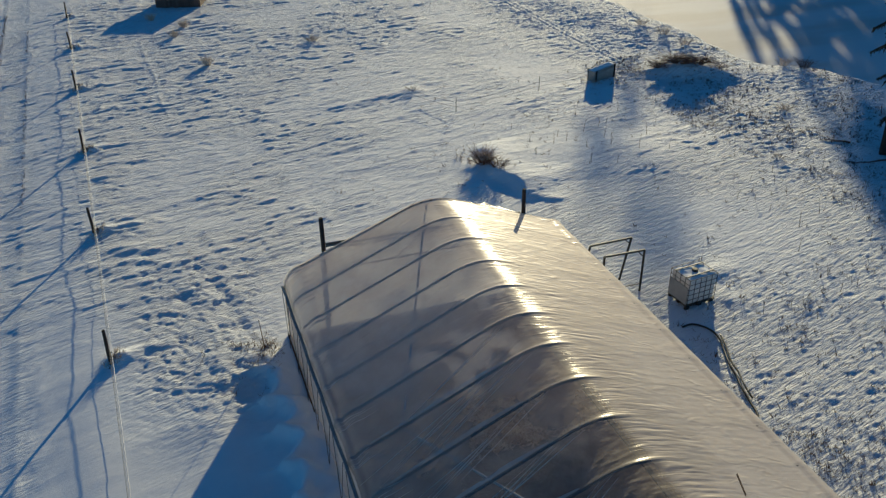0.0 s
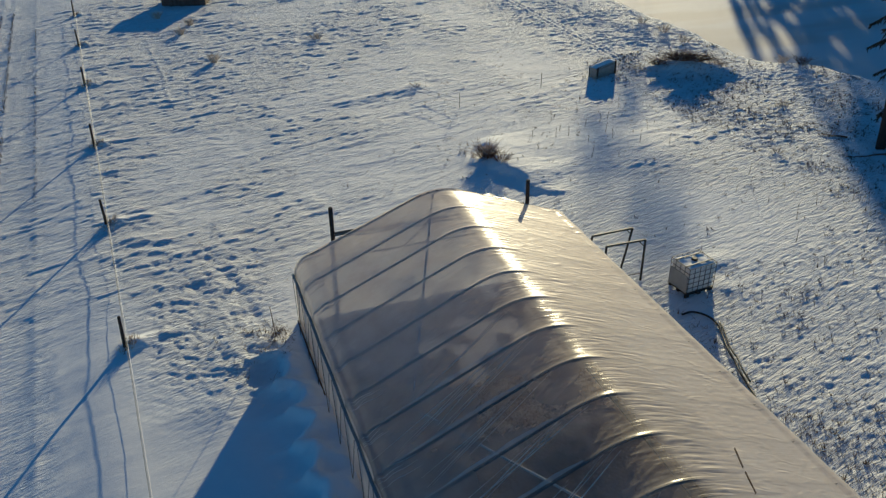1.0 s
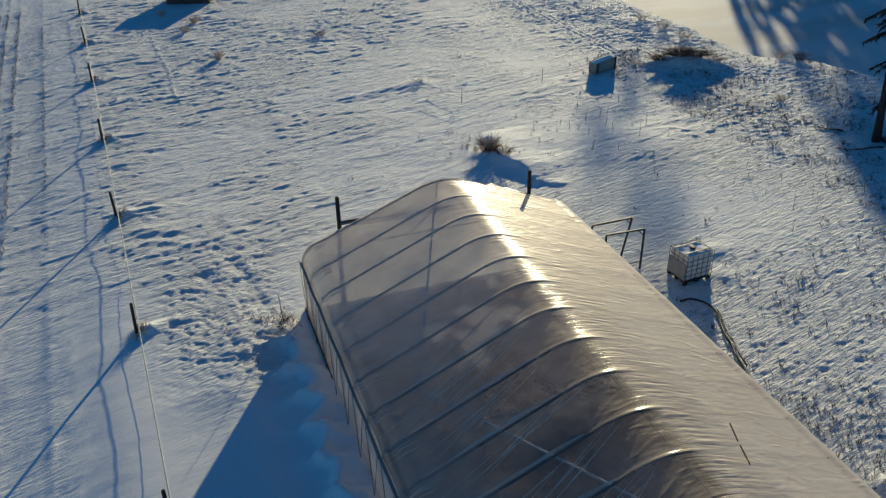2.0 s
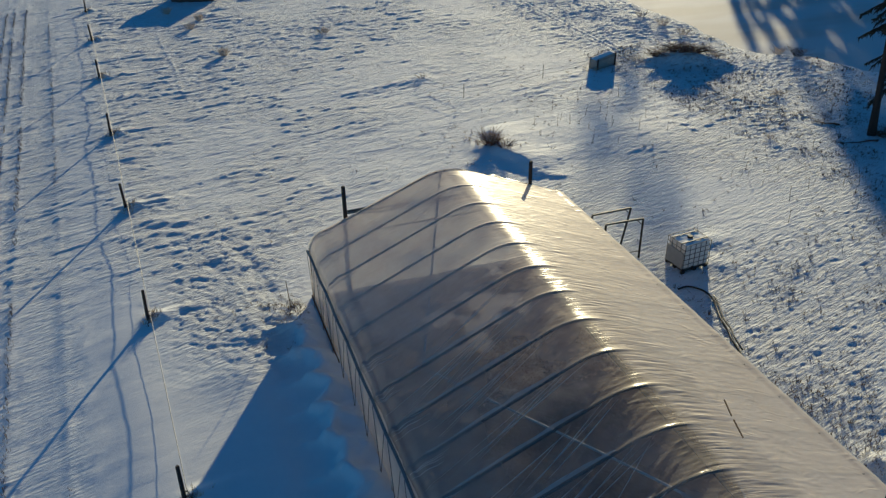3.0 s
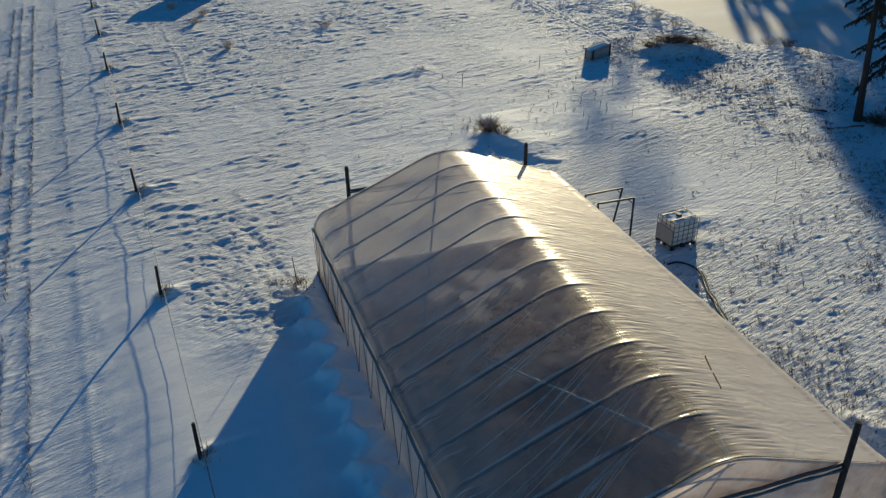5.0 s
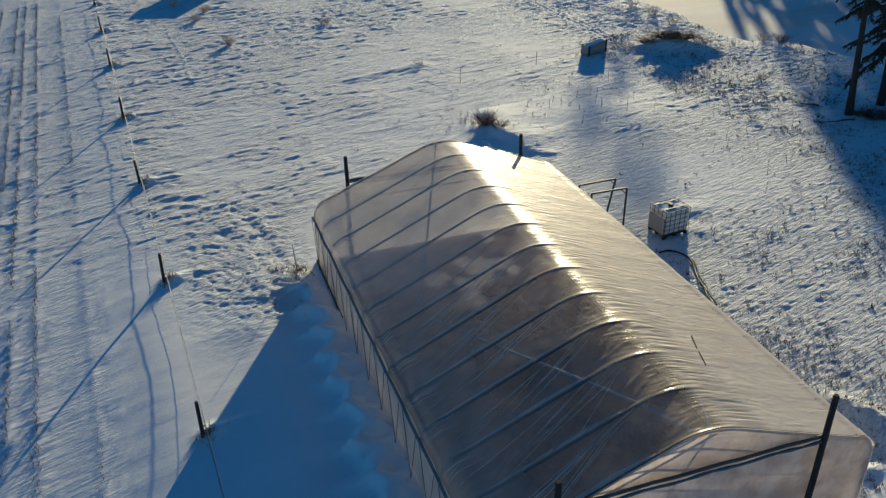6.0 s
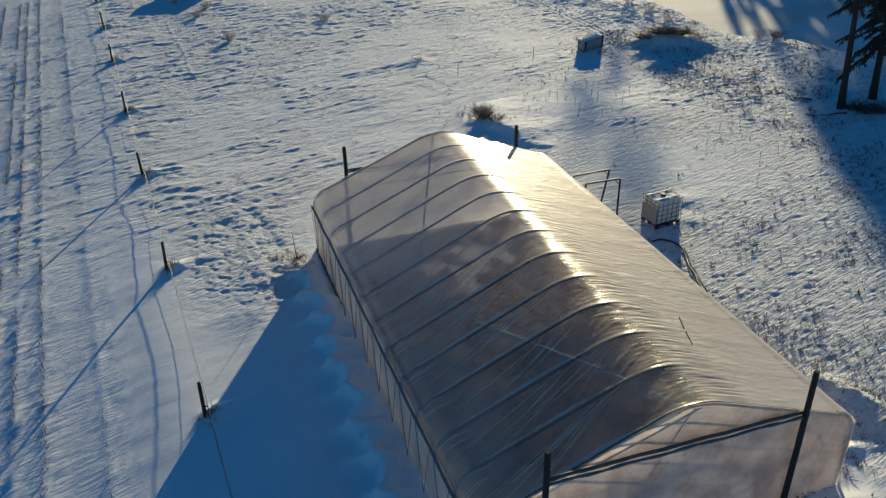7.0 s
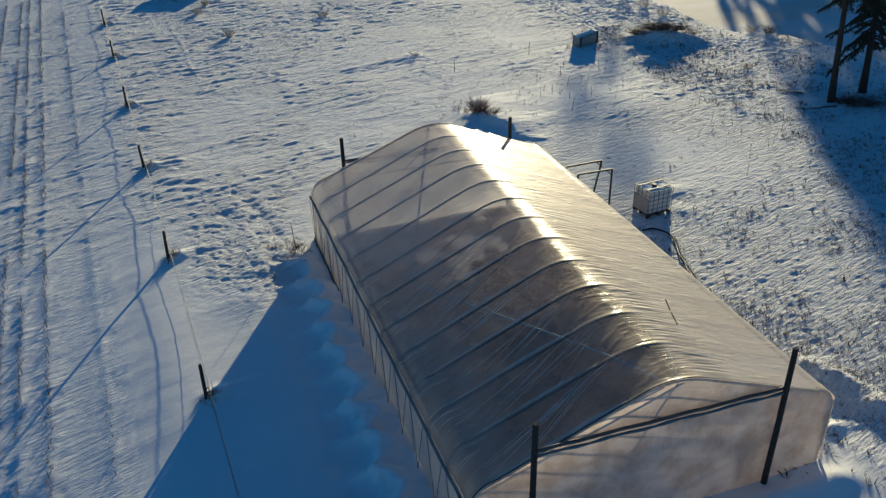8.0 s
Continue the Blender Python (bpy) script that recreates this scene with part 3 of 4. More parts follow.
def build_greenhouse():
    house = empty("greenhouse", pose(GX, GY, 0, 0, 0, GTURN), "long hoop greenhouse in creased translucent film, standing in snow", "greenhouse")
    # film: sags between the hoops, creases gathered near the ridge
    sec = outline()
    arc = [0.0]
    for a, b in zip(sec, sec[1:]):
        arc.append(arc[-1] + math.dist(a, b))
    half = arc[-1] / 2
    per = 44
    nv = BAYS * per + 1
    verts, faces = [], []
    n = len(sec)
    nor = []
    for i in range(n):
        a, b = sec[max(i - 1, 0)], sec[min(i + 1, n - 1)]
        d = Vector((-(b[1] - a[1]), 0, b[0] - a[0])).normalized()
        nor.append(d)
    for j in range(nv):
        v = GL * j / (nv - 1)
        f = (j % per) / per
        sag = math.sin(math.pi * f) ** 0.7
        bay = j // per
        for i in range(n):
            u, z = sec[i]
            s = arc[i] - half
            sunny = min(max((s - 0.1) / 1.3, 0.0), 1.0)
            crest = math.exp(-((s - 0.95) / (0.26 if s < 0.95 else 1.15)) ** 2)
            depth = (0.022 + 0.014 * float(LATTICE[bay + 3, 9])) * (1 - 0.72 * sunny)
            off = -depth * sag * (1.0 if s > 0 else 1.5)
            # fine gathers fanning over the crest from each hoop
            fan = v * 11.0 + 1.5 * (f - 0.3) * (u - GW / 2)
            fold = 1 - 2 * abs(noise.noise(Vector((u * 0.55 + bay * 3.1, fan, 4.0))))
            fold += 0.6 * (1 - 2 * abs(noise.noise(Vector((u * 1.1 + bay * 1.3, fan * 1.9, 14.0)))))
            off += 0.0105 * fold * (0.04 + crest * (1.75 - 1.30 * v / GL)) * min(1.0, 1.5 * sag)
            near_rib = min(f, 1 - f) * GL / BAYS
            off += 0.014 * math.exp(-(near_rib / 0.05) ** 2) * (1.3 if s < 0.0 else math.exp(-((s - 0.3) / 0.7) ** 2))
            if s < 0:
                pull = max(1 - 2.6 * abs(noise.noise(Vector((u * 0.14 + bay * 1.7, (v - 0.5 * u) * 3.0, 6.0)))), 0) ** 5
                off += 0.055 * max(1.15 - 1.5 * v / GL, 0.0) * pull * math.exp(-((s + 2.4) / 2.0) ** 2) * sag ** 0.5
            slack = noise.noise(Vector((u * 0.7 + v * 0.9, bay * 2.7 + v * 0.7, 9.0)))
            off += 0.02 * slack * sag * (1 - 0.7 * sunny)
            if z < EAVE + 0.8 and u < 1.2:
                off += 0.012 * noise.noise(Vector((v * 6.0, z * 1.5, 2.0))) * (0.5 + sag)
            d = nor[i]
            verts.append((u + d.x * off, v, z - slump(u, v) + d.z * off))
    for name, lo, hi in (("side_wall_film", 0, 14), ("side_wall_film", n - 15, n - 1)):
        wall_v = [verts[j * n + i] for j in range(nv) for i in range(lo, hi + 1)]
        w = hi - lo + 1
        wall_f = [(j * w + i, j * w + i + 1, (j + 1) * w + i + 1, (j + 1) * w + i) for j in range(nv - 1) for i in range(w - 1)]
        sheet_mesh(name, wall_v, wall_f, WALL_FILM, house, "milky side wall film")
    verts = [verts[j * n + i] for j in range(nv) for i in range(14, n - 14)]
    n -= 28
    roof_f = [(j * n + i, j * n + i + 1, (j + 1) * n + i + 1, (j + 1) * n + i) for j in range(nv - 1) for i in range(n - 1)]
    roof = sheet_mesh("roof_film", verts, roof_f, FILM, house, "translucent creased greenhouse film, frosted and brightened on its sunny slope, haze painted into far bays")
    # frost with painted-in brightness clouds the sunny slope, thinning out over the crest; painted haze whitens the far
    # bays
    frost_haze = []
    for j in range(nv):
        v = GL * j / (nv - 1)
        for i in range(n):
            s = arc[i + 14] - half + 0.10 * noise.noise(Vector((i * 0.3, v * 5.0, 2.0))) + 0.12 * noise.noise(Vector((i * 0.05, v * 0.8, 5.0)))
            # grazing-view haze put into the sheet: milkier towards far bays and eave
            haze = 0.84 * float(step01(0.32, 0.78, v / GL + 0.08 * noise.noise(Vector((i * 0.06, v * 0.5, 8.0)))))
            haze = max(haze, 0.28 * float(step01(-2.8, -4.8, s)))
            frost_haze.append(haze + (1 - haze) * (0.60 * float(step01(0.28, 0.66, s)) + 0.40 * float(step01(0.7, 3.2, s))))
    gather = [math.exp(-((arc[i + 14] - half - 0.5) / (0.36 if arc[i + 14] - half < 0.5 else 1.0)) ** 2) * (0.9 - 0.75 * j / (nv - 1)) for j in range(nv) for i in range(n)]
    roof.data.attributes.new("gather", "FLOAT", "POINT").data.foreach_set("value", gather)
    roof.data.attributes.new("frost_haze", "FLOAT", "POINT").data.foreach_set("value", frost_haze)
    # pinched folds of doubled film running slantwise off the hoops, and gathers at the eave
    fold_rnd = random.Random(5)
    for k in range(1, BAYS + 1):
        verts, faces = [], []
        rib = GL * k / BAYS
        lines = []
        for _ in range(fold_rnd.randint(5, 9) if k < 7 else 2 if k == 7 else 0):
            u0 = fold_rnd.uniform(3.2, 4.7)
            lines.append((u0, rib - fold_rnd.uniform(0.02, 0.25), u0 - fold_rnd.uniform(1.8, 3.6), rib - fold_rnd.uniform(0.8, 1.40), fold_rnd.uniform(0.005, 0.015)))
        for _ in range(4):
            u0, v0 = fold_rnd.uniform(0.5, 1.1), rib - fold_rnd.uniform(0.05, 0.45)
            lines.append((u0, v0, 0.03, v0 - fold_rnd.uniform(-0.05, 0.12), fold_rnd.uniform(0.006, 0.012)))
        for u0, v0, u1, v1, w in lines:
            base = len(verts)
            steps = 14
            for q in range(steps + 1):
                t = q / steps
                u, v = u0 + (u1 - u0) * t, v0 + (v1 - v0) * t + 0.03 * math.sin(3 * t + u0 * 5)
                wide = w * (0.15 + math.sin(math.pi * min(max(t, 0.04), 0.96)))
                f = min(max((v - rib) / (GL / BAYS) + 1, 0.0), 1.0)
                z = roof_line(max(u, 0.0)) - slump(u, v) - 0.022 * max(math.sin(math.pi * f), 0.0) ** 0.7
                verts.extend(((u - 0.2 * wide, v - wide, z), (u, v, z + 1.2 * wide + 0.004), (u + 0.2 * wide, v + wide, z)))
            for q in range(steps):
                a = base + 3 * q
                faces.extend(((a, a + 1, a + 4, a + 3), (a + 1, a + 2, a + 5, a + 4)))
        sheet_mesh("film_fold", verts, faces, FOLD_FILM, house, "pinched pale folds in the film")
        if k < 8:
            verts, faces = [], []
            bay = rib - GL / BAYS
            for q in range(31):
                u = 0.55 + 3.3 * q / 30
                wide = 0.04 + 0.20 * (q / 30) ** 1.3 * (1 - 0.95 * (q / 30) ** 4) + 0.05 * noise.noise(Vector((u * 1.3, k * 3.0, 1)))
                for j in range(4):
                    v = bay + 0.02 + wide * j / 3
                    f = (v - bay) / (GL / BAYS)
                    verts.append((u, v, roof_line(u) - slump(u, v) - 0.050 * math.sin(math.pi * f) ** 0.7 + 0.030 - 0.004 * j))
            for q in range(30):
                for j in range(3):
                    a = 4 * q + j
                    faces.append((a, a + 4, a + 5, a + 1))
            sheet_mesh("doubled_film", verts, faces, VEIL_FILM, house, "bluish doubled film gathered along the hoop")
    # hoops
    for k in range(BAYS + 1):
        v = min(max(GL * k / BAYS, 0.05), GL - 0.05)
        bm = bmesh.new()
        sweep(bm, hoop(v, 0.032, -0.05), 0.033, 8)
        part("rib", bm, PIPE, house, "grey steel hoop", True)
    # rails along the side walls, ridge and purlins
    for u, z, rad, mat, name in ((-0.055, EAVE + 0.02, 0.045, RAIL, "side_rail"), (GW + 0.055, EAVE + 0.02, 0.045, RAIL, "side_rail")):
        bm = bmesh.new()
        sweep(bm, [(u + 0.012 * math.sin(k * 1.7), 0.02 + (GL - 0.04) * k / 24, z + 0.012 * math.sin(k * 2.3)) for k in range(25)], rad, 8)
        part(name, bm, mat, house, "blue-grey film clamping rail", True)
    bm = bmesh.new()
    box(bm, (0.11, GL - 0.1, 0.05), (GW / 2 + 0.26, GL / 2, roof_line(GW / 2 + 0.26) - 0.12), bevel=0.008)
    part("ridge_beam", bm, BOARD, house, "brown ridge board under the film")
    for side in (0, 1):
        for a, b in (((4.85, 0.15), (1.45, 8.4)), ((4.85, GL - 0.15), (1.45, 8.6))):
            bm = bmesh.new()
            pts = []
            for k in range(13):
                u = a[0] + (b[0] - a[0]) * k / 12
                v = a[1] + (b[1] - a[1]) * k / 12
                pts.append((GW - u if side else u, v, roof_line(u) - (0.0 if side else slump(u, v)) - 0.085))
            sweep(bm, pts, 0.03, 7)
            part("wind_brace", bm, BRACE, house, "grey diagonal roof brace", True)
    vt = GL * 11 / BAYS
    bm = bmesh.new()
    sweep(bm, [(2.1, vt, roof_line(2.1) - 0.12), (GW - 2.1, vt, roof_line(2.1) - 0.12)], 0.02, 6)
    part("collar_tie", bm, PIPE, house, "thin steel tie between hoop sides", True)
    for u0, u1 in ((3.4, 4.5), (GW - 3.4, GW - 4.5)):
        bm = bmesh.new()
        sweep(bm, [(u0, vt, roof_line(2.1) - 0.12), (u1, vt, roof_line(u1) - 0.1)], 0.016, 6)
        part("tie_strut", bm, PIPE, house, "", True)
    # base boards at the side walls
    for u in (-0.05, GW + 0.05):
        bm = bmesh.new()
        box(bm, (0.04, 4.2, 0.24), (u, GL - 2.1, 0.05), bevel=0.006)
        part("base_board", bm, BOARD, house, "dark base board in the snow")
    # lacing between rail and base
    for u in (-0.10, GW + 0.10):
        bm = bmesh.new()
        for k in range(BAYS):
            a, b = GL * k / BAYS, GL * (k + 1) / BAYS
            for p, q in (((u, a + 0.12, EAVE), (u - 0.02, a + 0.62, 0.12)), ((u - 0.02, a + 0.62, 0.12), (u, b - 0.2, EAVE))):
                sweep(bm, (p, q), 0.009, 5)
        part("lacing_rope", bm, DARKBAR, house, "dark zigzag lacing rope")
    # end walls
    for v, out, name in ((0.0, -1, "near_end_film"), (GL, 1, "far_end_film")):
        verts, faces = [], []
        nu, nz = 81, 33
        for i in range(nu):
            u = GW * i / (nu - 1)
            top = roof_line(min(max(u, 0.03), GW - 0.03))
            for j in range(nz):
                z = top * j / (nz - 1)
                off = 0.05 * noise.noise(Vector((u * 0.6, z * 0.5, 5 + v))) + 0.018 * noise.noise(Vector((u * 3.0 + z, z * 0.9, 1 + v)))
                off *= min(1, (1 - j / (nz - 1)) * 4)
                verts.append((u, v + out * (0.02 + max(off, -0.015)), z))
        for i in range(nu - 1):
            for j in range(nz - 1):
                a = i * nz + j
                faces.append((a, a + nz, a + nz + 1, a + 1))
        sheet_mesh(name, verts, faces, END_FILM if v == 0 else FAR_END_FILM, house, "translucent end wall film")
    # end posts and headers
    for u, v, top, lean in ((1.49, -0.16, 4.22, 0.0), (8.24, -0.16, 4.42, 0.0), (1.42, GL + 0.16, 4.16, 0.0), (8.50, GL + 0.16, 3.98, 0.0)):
        bm = bmesh.new()
        sweep(bm, [(u, v, -0.3), (u, v, 0.6), (u + 0.01, v, 2.0), (u - 0.005, v, top - 0.03), (u - 0.005, v, top)], [0.085, 0.08, 0.075, 0.07, 0.055], 10)
        part("end_post", bm, POSTWOOD, house, "dark weathered end post")
    for v, z0, z1 in ((-0.10, 3.36, 3.18), (GL + 0.10, 3.22, 3.12)):
        a, b = Vector((1.49, v, z0)), Vector((8.35, v, z1))
        bm = bmesh.new()
        sweep(bm, [a.lerp(b, k / 12) + Vector((0, 0, 0.015 * math.sin(k * 2.1))) for k in range(13)], 0.042, 8)
        header = part("door_header", bm, DARKBAR, house, "dark header bar across the end wall", True)
        bm = bmesh.new()
        sweep(bm, [a.lerp(b, k / 20) + Vector((0, -0.05 if v < 0 else 0.05, -0.11 + 0.02 * math.sin(k * 1.3))) for k in range(21)], [0.034 + 0.010 * math.sin(k * 2.7) for k in range(21)], 8)
        part("rolled_curtain", bm, RAIL, house, "rolled blue-grey film below the header", True)
    # loose film at the far arch and at the near corner
    verts, faces = [], []
    nu, nw = 60, 9
    for i in range(nu):
        u = 5.5 + 4.2 * i / (nu - 1)
        for j in range(nw):
            t = j / (nw - 1)
            c = noise.noise(Vector((u * 2.6, t * 2.5, 3.0)))
            verts.append((u, GL + 0.02 + 0.42 * t * (0.7 + 0.5 * math.sin(u * 1.9)) + 0.05 * c, roof_line(u) + 0.01 - 0.16 * t + 0.13 * t * c))
    for i in range(nu - 1):
        for j in range(nw - 1):
            a = i * nw + j
            faces.append((a, a + nw, a + nw + 1, a + 1))
    sheet_mesh("loose_film_edge", verts, faces, WALL_FILM, house, "crumpled loose film edge")
    verts, faces = [], []
    for i in range(24):
        z = 0.05 + 2.2 * i / 23
        for j in range(9):
            t = j / 8
            c = noise.noise(Vector((z * 2.2, t * 3.0, 8.0)))
            verts.append((GW + 0.03 + 0.34 * t * (0.45 + 0.55 * math.sin(1.2 + z * 0.9)) * (1.15 - 0.38 * z) + 0.05 * c * t, -0.02 + 0.6 * t * t + 0.05 * c, z))
    for i in range(23):
        for j in range(8):
            a = i * 9 + j
            faces.append((a, a + 9, a + 10, a + 1))
    sheet_mesh("loose_film_edge", verts, faces, WALL_FILM, house, "crumpled loose film edge")
    # repair tapes on the sunny slope
    for a, b in (((7.60, 0.86), (7.27, 0.22)), ((7.22, 0.10), (6.92, -0.55))):
        bm = bmesh.new()
        for k in range(7):
            x, y = a[0] + (b[0] - a[0]) * k / 6, a[1] + (b[1] - a[1]) * k / 6
            u, v = local(x, y)
            for s in (-0.025, 0.025):
                bm.verts.new((u + s, v + 0.5 * s, roof_line(u) + 0.012))
        bm.verts.ensure_lookup_table()
        for k in range(6):
            bm.faces.new((bm.verts[2 * k], bm.verts[2 * k + 1], bm.verts[2 * k + 3], bm.verts[2 * k + 2]))
        bmesh.ops.solidify(bm, geom=bm.faces[:], thickness=0.006)
        part("repair_tape", bm, BOARD, house, "brown repair tape")
    return house


build_greenhouse()


def build_soil():
    verts, faces = [], []
    nu, nv = 70, 110
    for j in range(nv):
        for i in range(nu):
            u, v = 0.06 + (GW - 0.12) * i / (nu - 1), 0.06 + (GL - 0.12) * j / (nv - 1)
            heap = 0.10 * math.exp(-((GL - 0.35 - v) / 0.6) ** 2) * max(noise.noise(Vector((u * 0.55, 7.0, 2))) + 0.35 * noise.noise(Vector((u * 2.3, v * 2.0, 4))) + 0.25, 0.0)
            verts.append((u, v, heap + 0.02 + 0.06 * noise.noise(Vector((u * 1.3, v * 0.9, 3))) + 0.03 * noise.noise(Vector((u * 4, v * 4, 1)))))
    for j in range(nv - 1):
        for i in range(nu - 1):
            a = j * nu + i
            faces.append((a, a + 1, a + nu + 1, a + nu))
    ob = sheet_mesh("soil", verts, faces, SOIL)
    # painted light: soil turns pale towards the far end, with a ragged edge
    overlay = [float(step01(8.0, 14.0, v + 1.6 * noise.noise(Vector((u * 0.5, v * 0.5, 6))) + 1.2 * noise.noise(Vector((u * 1.9, v * 1.9, 2))))) for u, v, z in verts]
    ob.data.attributes.new("overlay", "FLOAT", "POINT").data.foreach_set("value", overlay)
    ob.matrix_world = pose(GX, GY, 0, 0, 0, GTURN)
    tagged(ob, "bare brown soil, painted paler as if lit towards one end, inside the greenhouse", "soil", kind="structure")


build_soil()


def build_pale_litter():
    """Pale litter added to the soil to stand in for its lit part, thickest towards the far end."""
    random.seed(8)
    verts, faces = [], []
    for _ in range(15000):
        u, v = random.uniform(0.3, GW - 0.3), GL - 0.4 - (GL - 1.0) * random.random() ** 2.2
        if v > 9.5 and float(fbm(u * 0.5 + 3, v * 0.5, 3)) > 0.40 + 0.10 * u / GW:
            tuft(verts, faces, u, v, 0.06 + 0.06 * noise.noise(Vector((u * 1.3, v * 0.9, 3))), 0.06, 6, 0.28, 0.030)
    ob = sheet_mesh("straw", verts, faces, FROST, None, "", False)
    ob.matrix_world = pose(GX, GY, 0, 0, 0, GTURN)
    tagged(ob, "pale straw-like litter added to brighten the greenhouse soil", "straw", kind="stuff")


# ---- water tank in its cage ----
def build_tank():
    c = on(14.68, 10.92)
    tank = empty("water_tank", pose(c.x, c.y, 0.0, 0, 0, 2.5), "white plastic water tank in steel cage on black pallet", "tank")
    lx, ly, low, high = 1.20, 1.0, 0.17, 1.22
    bm = bmesh.new()
    box(bm, (lx - 0.035, ly - 0.035, high - low - 0.05), (0, 0, (low + high) / 2 - 0.01), bevel=0.07)
    part("bottle", bm, TANKWHITE, tank, "white plastic bottle", True)
    for z in [low + 0.03 + (high - low - 0.05) * k / 5 for k in range(6)]:
        bm = bmesh.new()
        w, d = lx / 2, ly / 2
        ring = [(-w, -d, z), (w, -d, z), (w, d, z), (-w, d, z), (-w, -d, z)]
        for a, b in zip(ring, ring[1:]):
            sweep(bm, (a, b), 0.011, 6)
        part("cage_ring", bm, CAGE, tank)
    for nx, axis in ((6, 0), (5, 1)):
        for k in range(nx):
            for s in (-1, 1):
                f = -0.5 + k / (nx - 1)
                x, y = (f * lx, s * ly / 2) if axis == 0 else (s * lx / 2, f * ly)
                bm = bmesh.new()
                sweep(bm, ((x, y, low), (x, y, high)), 0.011, 6)
                part("cage_bar", bm, CAGE, tank)
    for y in (-0.28, 0.28):
        bm = bmesh.new()
        box(bm, (lx, 0.05, 0.03), (0, y, high + 0.01), bevel=0.005)
        part("top_bar", bm, CAGE, tank)
    bm = bmesh.new()
    sweep(bm, ((0, 0, high - 0.03), (0, 0, high + 0.05), (0, 0, high + 0.06)), [0.11, 0.11, 0.09], 16)
    part("lid", bm, PALLET, tank, "black screw lid")
    bm = bmesh.new()
    box(bm, (0.012, ly - 0.06, 0.68), (-lx / 2 - 0.022, 0.0, low + 0.37), bevel=0.003)
    part("label_plate", bm, PLATE, tank, "plain grey plate")
    verts, faces = [], []
    nx, ny = 22, 18
    for i in range(nx):
        for j in range(ny):
            x, y = (-0.5 + i / (nx - 1)) * (lx - 0.10), (-0.5 + j / (ny - 1)) * (ly - 0.10)
            rim = min(1, 6 * min(i, nx - 1 - i) / nx, 6 * min(j, ny - 1 - j) / ny)
            n = noise.noise(Vector((x * 4, y * 4, 7)))
            verts.append((x, y, high - 0.035 + 0.035 * rim * max(0, 0.55 + n) - 0.02 * max(0, 1 - math.hypot(x, y) / 0.2)))
    for i in range(nx - 1):
        for j in range(ny - 1):
            a = i * ny + j
            faces.append((a, a + ny, a + ny + 1, a + 1))
    sheet_mesh("snow_cap", verts, faces, SNOW, tank, "thin crusted snow")
    for y in (-0.44, 0.0, 0.44):
        bm = bmesh.new()
        box(bm, (lx + 0.06, 0.12, 0.03), (0, y, 0.0), bevel=0.006)
        part("pallet_runner", bm, PALLET, tank)
        for x in (-0.53, 0.0, 0.53):
            bm = bmesh.new()
            box(bm, (0.14, 0.12, 0.14), (x, y, 0.075), bevel=0.008)
            part("pallet_block", bm, PALLET, tank)
    bm = bmesh.new()
    box(bm, (lx + 0.04, ly + 0.04, 0.03), (0, 0, 0.155), bevel=0.006)
    part("pallet_deck", bm, PALLET, tank)
    bm = bmesh.new()
    sweep(bm, ((-0.15, -ly / 2 + 0.05, 0.22), (-0.15, -ly / 2 - 0.06, 0.21), (-0.15, -ly / 2 - 0.10, 0.16)), 0.035, 8)
    part("outlet_valve", bm, PALLET, tank, "black outlet valve")


build_tank()


# ---- hose beside the greenhouse ----
def build_hose():
    line = [(14.45, 10.3), (13.9, 9.75), (13.3, 9.55), (13.73, 9.52), (14.05, 9.12), (14.04, 8.59), (13.81, 8.05), (13.4, 7.26), (13.24, 6.73), (13.0, 6.23), (12.8, 5.6), (12.55, 5.0), (12.1, 4.5)]
    bm = bmesh.new()
    pts = smooth_path([on(x, y, 0.05 + 0.02 * math.sin(3 * k)) for k, (x, y) in enumerate(line)][2:], 8)
    sweep(bm, pts, 0.035, 8)
    tagged(part("hose", bm, BLACKRUB, None, "", True), "black plastic hose lying curved on the snow", "hose")
    bm = bmesh.new()
    pts = smooth_path([on(x + 0.16, y + 0.1, 0.06) for x, y in line[5:11]], 8)
    sweep(bm, pts, 0.028, 8)
    tagged(part("hose", bm, BLACKRUB, None, "", True), "second black hose running beside the first", "hose")


build_hose()


# ---- steel rack ----
def build_rack():
    rack = empty("steel_rack", pose(0, 0, 0), "bare rusty-grey steel rack standing in snow beside the greenhouse", "rack")
    top = 1.75
    a, b, c, d = (11.75, 12.20), (13.30, 12.05), (13.38, 12.98), (11.70, 13.05)
    for p, q in ((a, b), (d, c)):
        bm = bmesh.new()
        sweep(bm, ((*p, top), (*q, top)), 0.042, 6)
        part("beam", bm, PIPE, rack)
    for p in (a, b, c, d):
        bm = bmesh.new()
        foot = (p[0] - (0.35 if p is c or p is d else 0.0), p[1], float(lie(*p)) - 0.1)
        sweep(bm, (foot, (*p, top)), 0.042, 6)
        part("leg", bm, PIPE, rack)
    for p, q in ((b, a), (c, d)):
        way = (Vector((*q, 0)) - Vector((*p, 0))).normalized()
        bm = bmesh.new()
        sweep(bm, (Vector((*p, top - 0.28)), Vector((*p, top)) + way * 0.28), 0.02, 6)
        part("corner_brace", bm, PIPE, rack)
    bm = bmesh.new()
    sweep(bm, ((*a, 0.35), (*b, 0.35)), 0.018, 6)
    part("lower_bar", bm, PIPE, rack)


build_rack()


